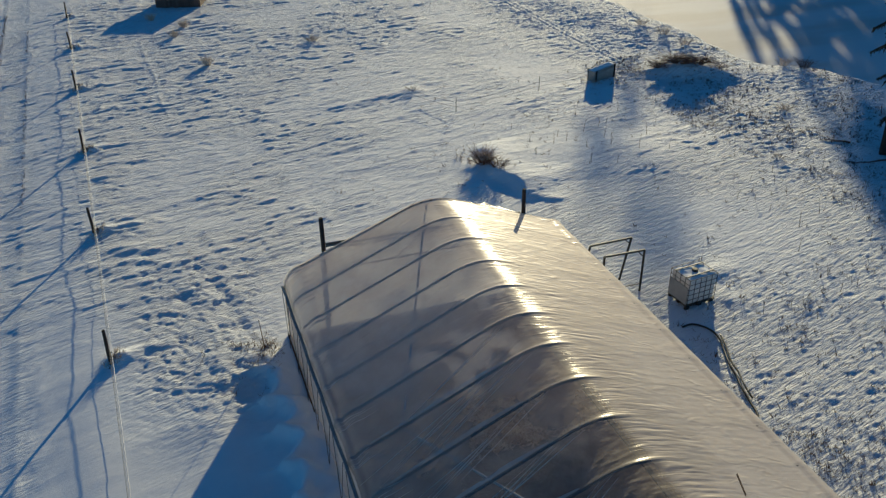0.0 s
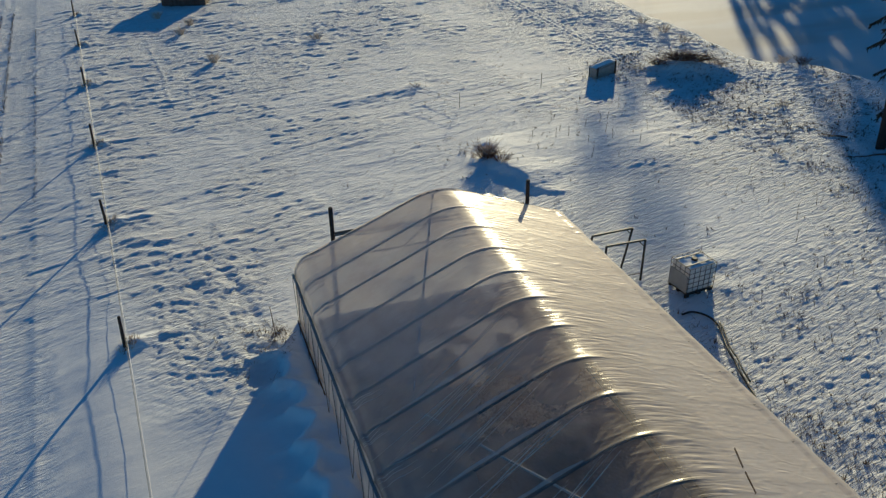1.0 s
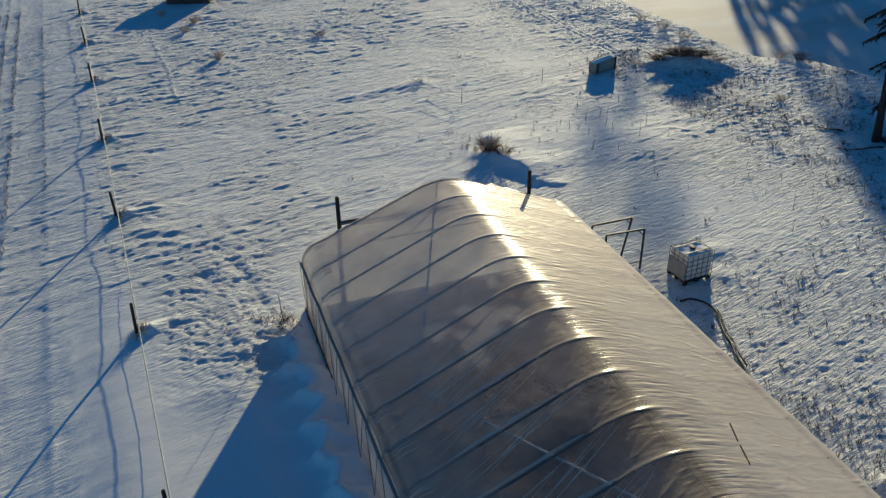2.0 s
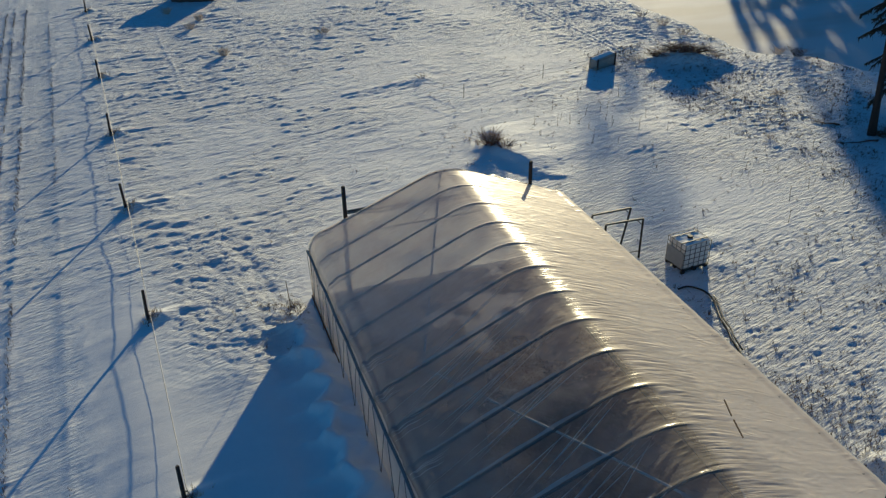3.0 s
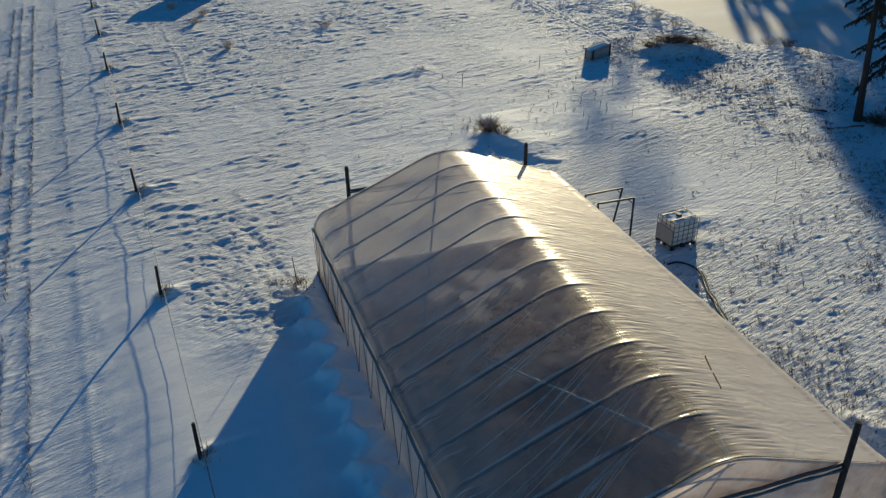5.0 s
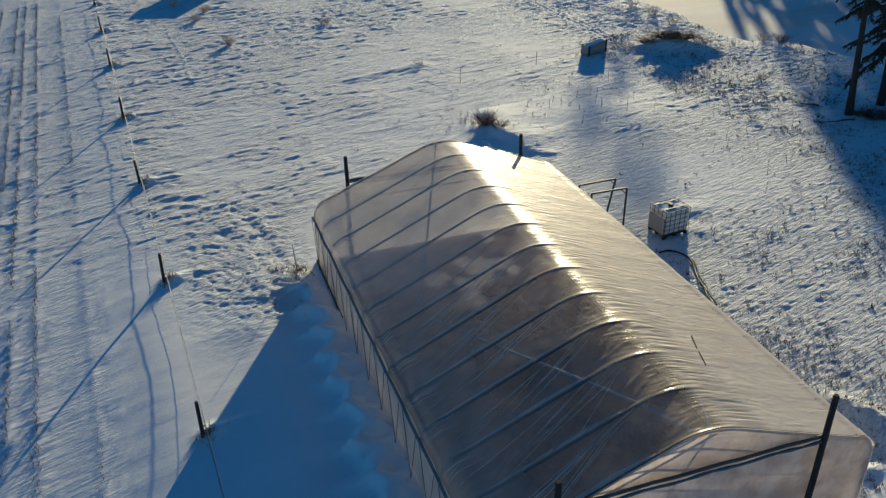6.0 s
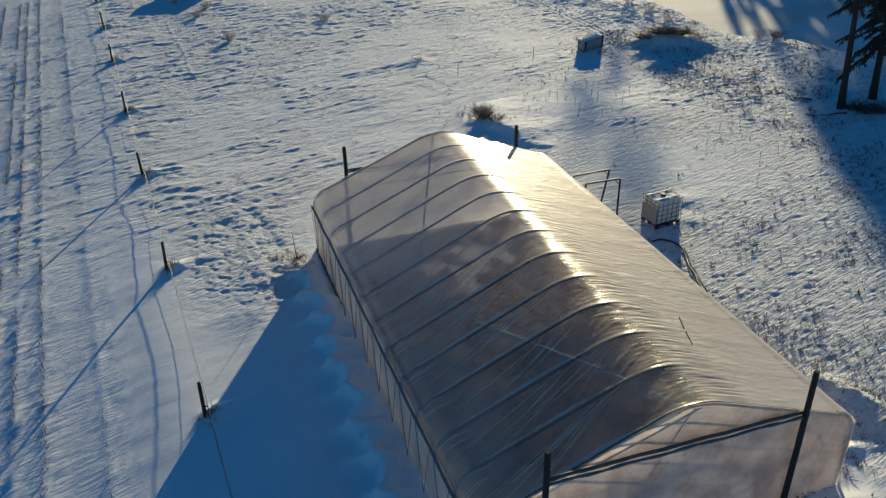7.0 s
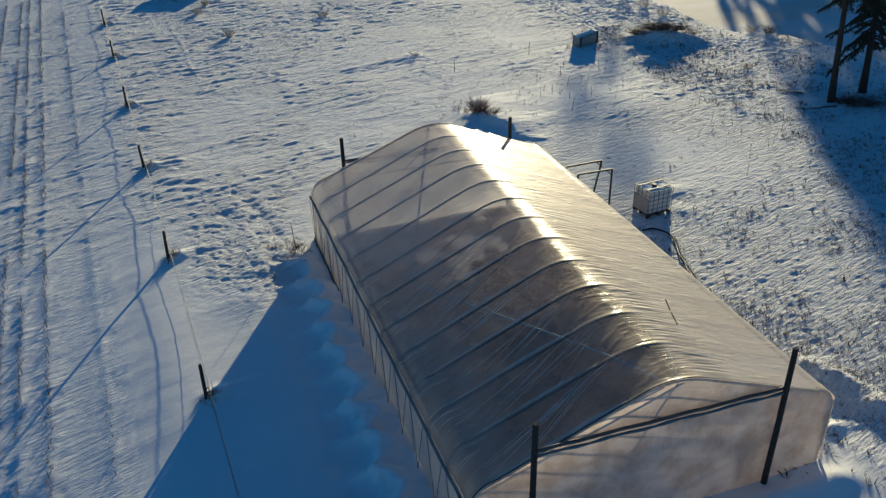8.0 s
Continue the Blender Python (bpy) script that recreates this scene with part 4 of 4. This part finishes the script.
# ---- tape fence along the rows ----
def build_fence():
    fence = empty("tape_fence", pose(FENCE_X, 0, 0), "low white tape fence on dark wooden posts along the field", "fence")
    for k, y in enumerate(FENCE_Y):
        base = float(lie(FENCE_X, y))
        lx, ly = 0.03 * math.sin(k * 2.3), 0.03 * math.cos(k * 1.7)
        bm = bmesh.new()
        sweep(bm, [(0, y, base - 0.2), (0, y, base + 0.3), (lx * 0.6, y + ly * 0.6, 0.9), (lx, y + ly, 1.29), (lx, y + ly, 1.32)], [0.066, 0.06, 0.055, 0.052, 0.04], 9)
        post = part("post", bm, POSTWOOD, fence, "dark weathered wooden post")
        for z in (0.26, 0.43):
            bm = bmesh.new()
            sweep(bm, ((0.04, y, z), (0.12, y, z)), 0.02, 6)
            part("insulator", bm, PALLET, post)
    for z, rad in ((0.43, 0.0095), (0.26, 0.005), (0.86, 0.004), (1.12, 0.005)):
        for a, b in zip((-3.0,) + FENCE_Y, FENCE_Y):
            bm = bmesh.new()
            pts = [(0.10, a + (b - a) * k / 8, z - 0.05 * math.sin(math.pi * k / 8)) for k in range(9)]
            sweep(bm, pts, rad if a > 0 else 0.004, 5)
            if z > 0.6 or a < 0:
                part("wire", bm, PIPE, fence, "thin dark fence wire")
            else:
                part("tape", bm, TAPEWHITE, fence, "thin white fence tape")


build_fence()


def build_stick(x, y, high, lean, label):
    bm = bmesh.new()
    b = on(x, y)
    sweep(bm, (b - Vector((0, 0, 0.2)), b + Vector((lean * 0.5, 0.01, high * 0.5)), b + Vector((lean, 0, high))), [0.017, 0.015, 0.009], 6)
    tagged(part("stick", bm, TWIG), label, "stick")


def build_branch(a, b, label):
    """A bare branch lying on the snow."""
    pts = [on(a[0] + (b[0] - a[0]) * k / 5, a[1] + (b[1] - a[1]) * k / 5 + 0.06 * math.sin(k * 2.1), 0.04) for k in range(6)]
    bm = bmesh.new()
    sweep(bm, pts, [0.012 + 0.007 * k for k in range(6)], 6)
    for k in (1, 2, 4):
        sweep(bm, (pts[k], pts[k] + Vector((-0.25, 0.12 * (-1) ** k, 0.06))), [0.012, 0.004], 5)
    tagged(part("branch", bm, TWIG), label, "branch", "fallen branches")


build_branch((29.1, 17.4), (30.9, 16.9), "dark fallen branch lying on the snow by the trees")
build_branch((29.9, 20.1), (30.8, 19.3), "bare forked branch lying in the snow")
build_stick(0.05, 13.85, 1.15, -0.08, "thin bare stick standing in snow beside the greenhouse")


def build_rod_fence():
    rods = [(24.3, 33.2), (20.33, 32.5), (14.5, 31.3), (13.0, 34.4)]
    fence = empty("rod_fence", pose(0, 0, 0), "temporary fence of thin rods and white tape in snow", "fence")
    for x, y in rods[1:3]:
        bm = bmesh.new()
        b = on(x, y)
        sweep(bm, (b - Vector((0, 0, 0.2)), b + Vector((0.02, 0.0, 0.85))), 0.014, 6)
        part("rod", bm, DARKBAR, fence, "thin dark fence rod")
    for z in (0.3, 0.55):
        for (ax, ay), (bx, by) in zip(rods, rods[1:]):
            bm = bmesh.new()
            pts = [on(ax + (bx - ax) * k / 6, ay + (by - ay) * k / 6) for k in range(7)]
            lo, hi = pts[0].z + z, pts[-1].z + z
            sweep(bm, [(p.x, p.y, lo + (hi - lo) * k / 6 - 0.06 * math.sin(math.pi * k / 6)) for k, p in enumerate(pts)], 0.009, 5)
            part("tape", bm, TAPEWHITE, fence, "thin white fence tape")


build_rod_fence()


# ---- feed trough by the bank ----
def build_trough():
    c = on(24.9, 33.0)
    t = empty("feed_trough", pose(c.x, c.y, c.z - 0.05, 0, 0, 14), "long grey weathered board feed trough heaped with snow", "trough")
    long, wide, high = 1.75, 0.56, 0.80

    def raised(bm):
        """The far end stands higher than the near one."""
        for v in bm.verts:
            v.co.z *= 1 + 0.22 * v.co.x / long
        return bm

    for s in (-1, 1):
        for k in range(4):
            bm = bmesh.new()
            box(bm, (long, 0.035, 0.19), (0, s * (wide / 2 - 0.04 + 0.018 * k), 0.12 + 0.20 * k), bevel=0.008)
            part("side_board", raised(bm), TROUGHWOOD, t)
        bm = bmesh.new()
        box(bm, (0.04, wide - 0.06, high - 0.02), (s * (long / 2 - 0.05), 0, high / 2), bevel=0.01)
        part("end_board", raised(bm), TROUGHWOOD, t)
        for e in (-1, 1):
            bm = bmesh.new()
            box(bm, (0.07, 0.07, high + 0.16), (e * (long / 2 - 0.10), s * (wide / 2 + 0.06), high / 2 - 0.05), bevel=0.008)
            part("corner_post", raised(bm), POSTWOOD, t)
    verts, faces = [], []
    nx, ny = 26, 12
    for i in range(nx):
        for j in range(ny):
            a, b = i / (nx - 1), j / (ny - 1)
            rim = min(1.0, 5 * min(a, 1 - a), 4 * min(b, 1 - b))
            heap = 0.14 * math.exp(-((b - 0.5) / 0.34) ** 2) * rim + 0.02 * noise.noise(Vector((a * 7, b * 4, 3)))
            verts.append(((a - 0.5) * (long + 0.04), (b - 0.5) * (wide + 0.10), (high - 0.02 + heap) * (1 + 0.22 * (a - 0.5))))
    for i in range(nx - 1):
        for j in range(ny - 1):
            k = i * ny + j
            faces.append((k, k + ny, k + ny + 1, k + 1))
    sheet_mesh("snow_heap", verts, faces, SNOW, t, "heaped snow")
    bm = bmesh.new()
    box(bm, (long - 0.12, wide - 0.10, 0.04), (0, 0, 0.08))
    part("floor_board", raised(bm), TROUGHWOOD, t)


build_trough()


# ---- board shed at the field's far edge ----
def build_shed():
    shed = empty("board_shed", pose(2.0, 62.3, 0, 0, 0, -20), "low dark brown board shed with snow on its roof", "shed")
    w, d, h = 3.5, 2.4, 1.35
    bm = bmesh.new()
    box(bm, (w - 0.06, d - 0.06, h), (w / 2, d / 2, h / 2))
    part("wall", bm, BOARD, shed)
    bm = bmesh.new()
    box(bm, (0.155, 0.03, h), (0, 0, h / 2))
    first = None
    for k in range(22):
        x = 0.08 + (w - 0.16) * k / 21
        if first is None:
            first = part("board", bm, BOARD, shed)
            first.location = (x, 0.01, 0)
        else:
            b = new("board", first.data)
            b.parent, b.location = shed, (x, 0.01 + 0.012 * (k % 3), 0)
    for k in range(15):
        b = new("board", first.data)
        b.parent, b.location, b.rotation_euler = shed, (0.01, 0.08 + (d - 0.16) * k / 14, 0), (0, 0, radians(90))
    bm = bmesh.new()
    box(bm, (w + 0.3, d + 0.3, 0.06), (w / 2, d / 2, h + 0.05))
    roof = part("roof", bm, BOARD, shed)
    bm = bmesh.new()
    box(bm, (w + 0.26, d + 0.26, 0.12), (w / 2, d / 2, h + 0.145), bevel=0.05)
    part("roof_snow", bm, SNOW, shed, "", True)


build_shed()


# ---- weeds, bushes and dead grass ----
def spikes(verts, faces, base, tip, width):
    n = len(verts)
    a = random.random() * 6.28
    for k in range(3):
        verts.append((base[0] + width * math.cos(a + 2.09 * k), base[1] + width * math.sin(a + 2.09 * k), base[2] - 0.03))
    verts.append(tuple(tip))
    faces.extend(((n, n + 1, n + 3), (n + 1, n + 2, n + 3), (n + 2, n, n + 3)))


def tuft(verts, faces, x, y, z, high, blades, wide, width):
    for _ in range(blades):
        a, r = random.random() * 6.28, random.random()
        bx, by = x + 0.35 * wide * r * math.cos(a), y + 0.35 * wide * r * math.sin(a)
        h = high * (0.45 + 0.75 * random.random())
        spikes(verts, faces, (bx, by, z), (bx + wide * r * math.cos(a), by + wide * r * math.sin(a), z + h), width)


build_pale_litter()


def scatter(name, label, category, spots, mat):
    """spots: rows of x, y, height, blades, spread, thickness."""
    verts, faces = [], []
    zs = lie([s[0] for s in spots], [s[1] for s in spots])
    for (x, y, high, blades, wide, width), z in zip(spots, zs):
        tuft(verts, faces, x, y, float(z), high, blades, wide, width)
    ob = sheet_mesh(name, verts, faces, mat, None, "", False)
    tagged(ob, label, category, kind="stuff")


def clear_of_house(x, y):
    u, v = local(x, y)
    return not (-0.35 < u < GW + 0.35 and -0.4 < v < GL + 0.4)


rnd = random.Random(3)
spots = []
while len(spots) < 15000:
    x, y = rnd.uniform(10.5, 40), rnd.uniform(-5, 36)
    if clear_of_house(x, y) and x < float(bank_x(y)) - 0.3:
        dense = 1.0 if (y < 11 or x > 25) else 0.03
        if rnd.random() < dense * (0.2 + 0.8 * (float(fbm(x * 0.35, y * 0.35, 2)) > 0.47)):
            spots.append((x, y, rnd.uniform(0.02, 0.09) + 0.20 * rnd.random() ** 9, rnd.randint(3, 7), rnd.uniform(0.10, 0.26), rnd.uniform(0.008, 0.016)))
while len(spots) < 15900:
    x, y = rnd.uniform(10.8, 38), rnd.uniform(-5, 34)
    if clear_of_house(x, y) and x < float(bank_x(y)) - 0.5 and (y < 12 or x > 22 or rnd.random() < 0.15):
        spots.append((x, y, rnd.uniform(0.05, 0.13), rnd.randint(7, 13), rnd.uniform(0.16, 0.30), 0.008))
scatter("dead_grass", "short dead grass poking through snow on rough ground", "grass", spots, STALK)
spots = []
while len(spots) < 1500:
    x, y = rnd.uniform(-5, 24), rnd.uniform(17, 64)
    if clear_of_house(x, y) and rnd.random() < (float(fbm(x * 0.2, y * 0.2, 2)) > 0.48) * 0.9 + 0.1:
        spots.append((x, y, rnd.uniform(0.03, 0.09) + 0.15 * rnd.random() ** 8, rnd.randint(3, 7), rnd.uniform(0.08, 0.28), 0.007))
scatter("frosted_weeds", "frosted weed stalks over the drifted field", "weeds", spots, FROST)
spots = []
for rx in ROWS_X:
    y = -4.0
    while y < 66:
        y += rnd.uniform(0.05, 0.14) if rx < -8 else rnd.uniform(0.10, 0.30)
        if float(fbm(y * 0.3, rx * 3.0, 2)) > (0.32 if rx < -8 else 0.52):
            spots.append((rx + rnd.gauss(0, 0.05), y, rnd.uniform(0.05, 0.15) + (0.26 if rx < -8 else 0.12) * rnd.random() ** 4, rnd.randint(3, 6), rnd.uniform(0.03, 0.14), 0.0065))
scatter("planted_row", "dry plant stubs standing in rows through snow", "plants", spots, STUB)
spots = []
for cx, cy, r, n in ((0.15, 13.9, 0.28, 60), (-0.4, 14.3, 0.4, 40), (-0.9, 12.6, 0.5, 14), (-1.6, 13.8, 0.7, 12), (-0.1, 13.3, 0.3, 30)):
    for _ in range(n):
        x, y = rnd.gauss(cx, r), rnd.gauss(cy, r)
        if clear_of_house(x, y):
            spots.append((x, y, rnd.uniform(0.04, 0.17), rnd.randint(4, 8), rnd.uniform(0.10, 0.28), 0.008))
for fy in FENCE_Y:
    for _ in range(16):
        spots.append((FENCE_X + rnd.gauss(0.12, 0.15), fy + rnd.gauss(0, 0.13), rnd.uniform(0.10, 0.32), rnd.randint(4, 7), rnd.uniform(0.06, 0.2), 0.007))
feet = []
for cx, cy, r0, n in [(FENCE_X + 0.12, fy, 0.2, 22) for fy in FENCE_Y] + [(24.0, 32.7, 0.35, 40), (25.3, 32.4, 0.4, 25), (12.3, 24.8, 0.5, 16), (11.8, 25.2, 0.6, 14)]:
    for _ in range(n):
        feet.append((rnd.gauss(cx, r0), rnd.gauss(cy, r0), rnd.uniform(0.08, 0.26), rnd.randint(5, 8), rnd.uniform(0.08, 0.2), 0.008))
scatter("frosted_grass", "frosted grass at post feet, trough and bush", "grass", feet, FROST)
scatter("dead_grass", "yellowed dead grass at post feet and greenhouse corner", "grass", spots, STALK)


def bush(x, y, high, wide, twigs, label, mat):
    """A bare bush: forked twigs from one foot."""
    z = float(lie(x, y))
    bm = bmesh.new()
    for _ in range(twigs):
        a, r = rnd.uniform(0, 6.28), rnd.random() ** 0.6
        foot = Vector((x + 0.25 * wide * r * math.cos(a), y + 0.25 * wide * r * math.sin(a), z - 0.05))
        mid = foot + Vector((0.4 * wide * r * math.cos(a), 0.4 * wide * r * math.sin(a), high * rnd.uniform(0.35, 0.6)))
        tip = mid + Vector((rnd.gauss(0.4 * r * math.cos(a), 0.2) * wide, rnd.gauss(0.4 * r * math.sin(a), 0.2) * wide, high * rnd.uniform(0.1, 0.5)))
        sweep(bm, (foot, mid, tip), [0.010, 0.007, 0.003], 4, False)
        for _ in range(2):
            side = mid + Vector((rnd.gauss(0, 0.2) * wide, rnd.gauss(0, 0.2) * wide, high * rnd.uniform(0.1, 0.35)))
            sweep(bm, (mid.lerp(foot, rnd.random() * 0.5), side), [0.007, 0.002], 3, False)
    tagged(part("bush", bm, mat), label, "bush", "bare bushes")


bush(12.9, 24.3, 0.80, 0.85, 90, "bare frosted bush with a snow drift behind it", FROST)
for x, y, h, w, n in ((8.9, -3.35, 0.22, 0.55, 7), (9.5, -3.2, 0.18, 0.5, 6), (10.5, -3.05, 0.2, 0.4, 5)):
    bush(x, y, h, w, n, "few dark twigs in snow by the greenhouse end", TWIG)
bush(12.75, 24.2, 0.62, 0.9, 90, "bare reddish-brown twiggy bush beside the drift", REDTWIG)
bush(13.1, 23.2, 0.5, 0.8, 40, "small bare brown bush in the drift", TWIG)
for x, y, h, w, n in ((28.7, 32.3, 0.35, 1.3, 90), (29.6, 31.7, 0.45, 1.4, 150), (30.6, 31.3, 0.40, 1.4, 110), (29.2, 32.6, 0.4, 1.2, 39), (30.5, 32.1, 0.42, 1.3, 39), (27.6, 33.0, 0.35, 1.2, 36), (31.8, 30.9, 0.40, 1.2, 38), (33.3, 36.0, 0.7, 0.9, 40), (33.4, 38.5, 0.7, 0.9, 36), (33.3, 41.0, 0.6, 0.8, 30), (36.5, 30.2, 0.7, 0.7, 40), (37.1, 29.1, 0.7, 0.8, 44)):
    bush(x, y, h, w, n, "bare brown bush on the crest of the snowy bank", TWIG if n > 40 else FROST)
for x, y, h, w, n in ((3.3, 45.4, 0.7, 0.6, 70), (2.2, 53.2, 0.6, 0.6, 60), (3.2, 55.5, 0.65, 0.6, 60), (1.2, 58.5, 0.7, 0.7, 60), (10.9, 48.2, 0.5, 0.8, 50), (31.3, 24.3, 0.45, 0.7, 30), (26.3, 19.3, 0.35, 0.5, 20), (13.5, 35.3, 0.4, 0.5, 14)):
    bush(x, y, h, w, n, "frosted weed clump in open snow", FROST)


def build_stalks():
    """Tall single weed stalks, each with a few side shoots."""
    r = random.Random(17)
    verts, faces = [], []
    made = 0
    while made < 65:
        x, y = r.uniform(15.5, 28), r.uniform(8, 28)
        if not clear_of_house(x, y) or float(fbm(x * 0.25 + 3, y * 0.25, 2)) < 0.46:
            continue
        made += 1
        z, h = float(lie(x, y)), r.uniform(0.25, 0.75)
        tip = (x + r.gauss(0, 0.06), y + r.gauss(0, 0.06), z + h)
        spikes(verts, faces, (x, y, z), tip, 0.011)
        for _ in range(r.randint(1, 4)):
            f = r.uniform(0.45, 0.9)
            at = (x + (tip[0] - x) * f, y + (tip[1] - y) * f, z + h * f)
            spikes(verts, faces, at, (at[0] + r.gauss(0, 0.08), at[1] + r.gauss(0, 0.08), at[2] + r.uniform(0.05, 0.15)), 0.008)
    ob = sheet_mesh("weed_stalks", verts, faces, STALK, None, "", False)
    tagged(ob, "tall dry weed stalks standing singly in the snow", "weeds", kind="stuff")


build_stalks()


# ---- conifers ----
def conifer(x, y, high, low, reach, label, group, seed, trunk=0.3, boughs=46, clumps=9, spray=0.10, droop=0.35, lean=(0, 0), hanging=False):
    """Trunk with whorls of drooping boughs, each carrying clumps of needle sprays."""
    r = random.Random(seed)
    z0 = float(lie(x, y))
    tree = empty("conifer", pose(x, y, z0, *lean), label, "tree", group)
    bm = bmesh.new()
    bend = r.uniform(-0.15, 0.15)
    pts = [(bend * math.sin(k / 9 * 3), 0.5 * bend * math.sin(k / 9 * 4), -0.3 + (high + 0.3) * k / 9) for k in range(10)]
    sweep(bm, pts, [trunk * (1.25 if k == 0 else 1 - 0.95 * k / 9) for k in range(10)], 10)
    part("trunk", bm, BARK, tree, "dark rough bark trunk", True)
    bm = bmesh.new()
    verts, faces = [], []
    for k in range(boughs):
        f = (k + r.random()) / boughs
        z = low + (high - low) * f
        length = reach * (1 - f) ** 0.8 * r.uniform(0.35, 1.1) + 0.2
        a = r.uniform(0, 6.28)
        out = Vector((math.cos(a), math.sin(a), 0))
        p = [Vector((0, 0, z)) + out * length * t + Vector((0, 0, -droop * length * t + (-0.25 if hanging else 0.18) * length * t * t)) for t in (0, 0.5, 1.0)]
        sweep(bm, p, [0.05 * (1.2 - f), 0.03 * (1.2 - f), 0.008], 5, False)
        side = out.cross(Vector((0, 0, 1)))
        for c in range(clumps):
            t = 0.2 + 0.8 * (c + r.random()) / clumps
            q = p[0].lerp(p[1], t * 2) if t < 0.5 else p[1].lerp(p[2], t * 2 - 1)
            spread_w = length * 0.28 * (1.15 - t) + 0.12
            for s in (-1, 1):
                if hanging:
                    w = (side * r.gauss(0, 0.45) + out * r.uniform(-0.1, 0.5) + Vector((0, 0, -r.uniform(0.15, 1.0)))) * r.uniform(0.16, 0.40)
                else:
                    w = side * s * spread_w * r.uniform(0.6, 1.2) + out * spread_w * r.uniform(0.2, 0.8) + Vector((0, 0, r.uniform(-1.0, 0.15) * spread_w))
                n = len(verts)
                thick = Vector((0, 0, spray * (0.7 + 0.8 * r.random()))) + out * spray * r.uniform(-0.8, 0.8)
                for v in (q - thick, q + thick, q + w * 0.6 + thick * 0.9, q + w, q + w * 0.6 - thick * 1.1):
                    verts.append(tuple(v))
                faces.append((n, n + 1, n + 2, n + 3, n + 4))
    part("boughs", bm, BARK, tree)
    sheet_mesh("crown", verts, faces, NEEDLE, tree, "dark green needle crown", False)


conifer(31.25, 17.6, 17.0, 5.6, 1.7, "tall dark conifer with a bare lower trunk in snow", "conifers by the field", 1, 0.19, 100, 60, 0.030, 0.35, (-1.5, -3.8), True)
conifer(33.6, 17.7, 16.0, 2.8, 2.3, "tall dark conifer with low drooping boughs in snow", "conifers by the field", 2, 0.20, 170, 70, 0.030, 0.35, (-1.5, -3.4), True)
for x, y, h, w, n in ((31.7, 17.1, 0.32, 0.9, 90), (32.2, 16.6, 0.35, 1.5, 150), (33.4, 15.8, 0.3, 1.5, 60), (34.6, 16.4, 0.3, 1.4, 40)):
    bush(x, y, h, w, n, "dark heap of fallen twigs at the tree feet", TWIG)
# the wood across the river that shades the bank
n_side = Vector((0.825, -0.565, 0))
to_sun = Vector((0.565, 0.825, 0))
wood = random.Random(11)
for k in range(22):
    off, row = 2.5 + 2.3 * (k % 11), k // 11
    off = {0: -0.35, 11: 2.5}.get(k, off)
    p = Vector((30.5, 19.0, 0)) + n_side * (off + 1.1 * row) + to_sun * (105 + 11 * row + wood.uniform(-4, 4))
    conifer(p.x, p.y, 24.5 if k == 0 else 34 + wood.uniform(-2.5, 3.0), 2.0, 0.8 if k == 0 else 3.4, "tall conifer in the wood across the river", "wood across the river", 20 + k, 0.4, 90, 7, 0.34)
p = Vector((30.5, 19.0, 0)) + n_side * 1.1 + to_sun * 104
conifer(p.x, p.y, 18.6, 2.0, 1.5, "younger conifer in the wood across the river", "wood across the river", 50, 0.25, 80, 7, 0.30)
for k, (off, far, high) in enumerate(((-8.9, 116, 27.6), (-10.0, 115, 27.3), (-10.7, 116, 24.9), (-12.2, 116, 26.2))):
    p = Vector((30.5, 19.0, 0)) + n_side * off + to_sun * far
    conifer(p.x, p.y, high, high - 1.7, 1.5, "tall bare-stemmed pine with a tufted top across the river", "wood across the river", 60 + k, 0.05, 10, 5, 0.17, 0.1)
for k, (off, far, high, low) in enumerate(((1.9, 105, 35.0, 22.2), (3.2, 113, 36.0, 24.4))):
    p = Vector((30.5, 19.0, 0)) + n_side * off + to_sun * far
    conifer(p.x, p.y, high, low, 3.1, "tall bare-stemmed pine with a broad top across the river", "wood across the river", 70 + k, 0.3, 110, 8, 0.34)
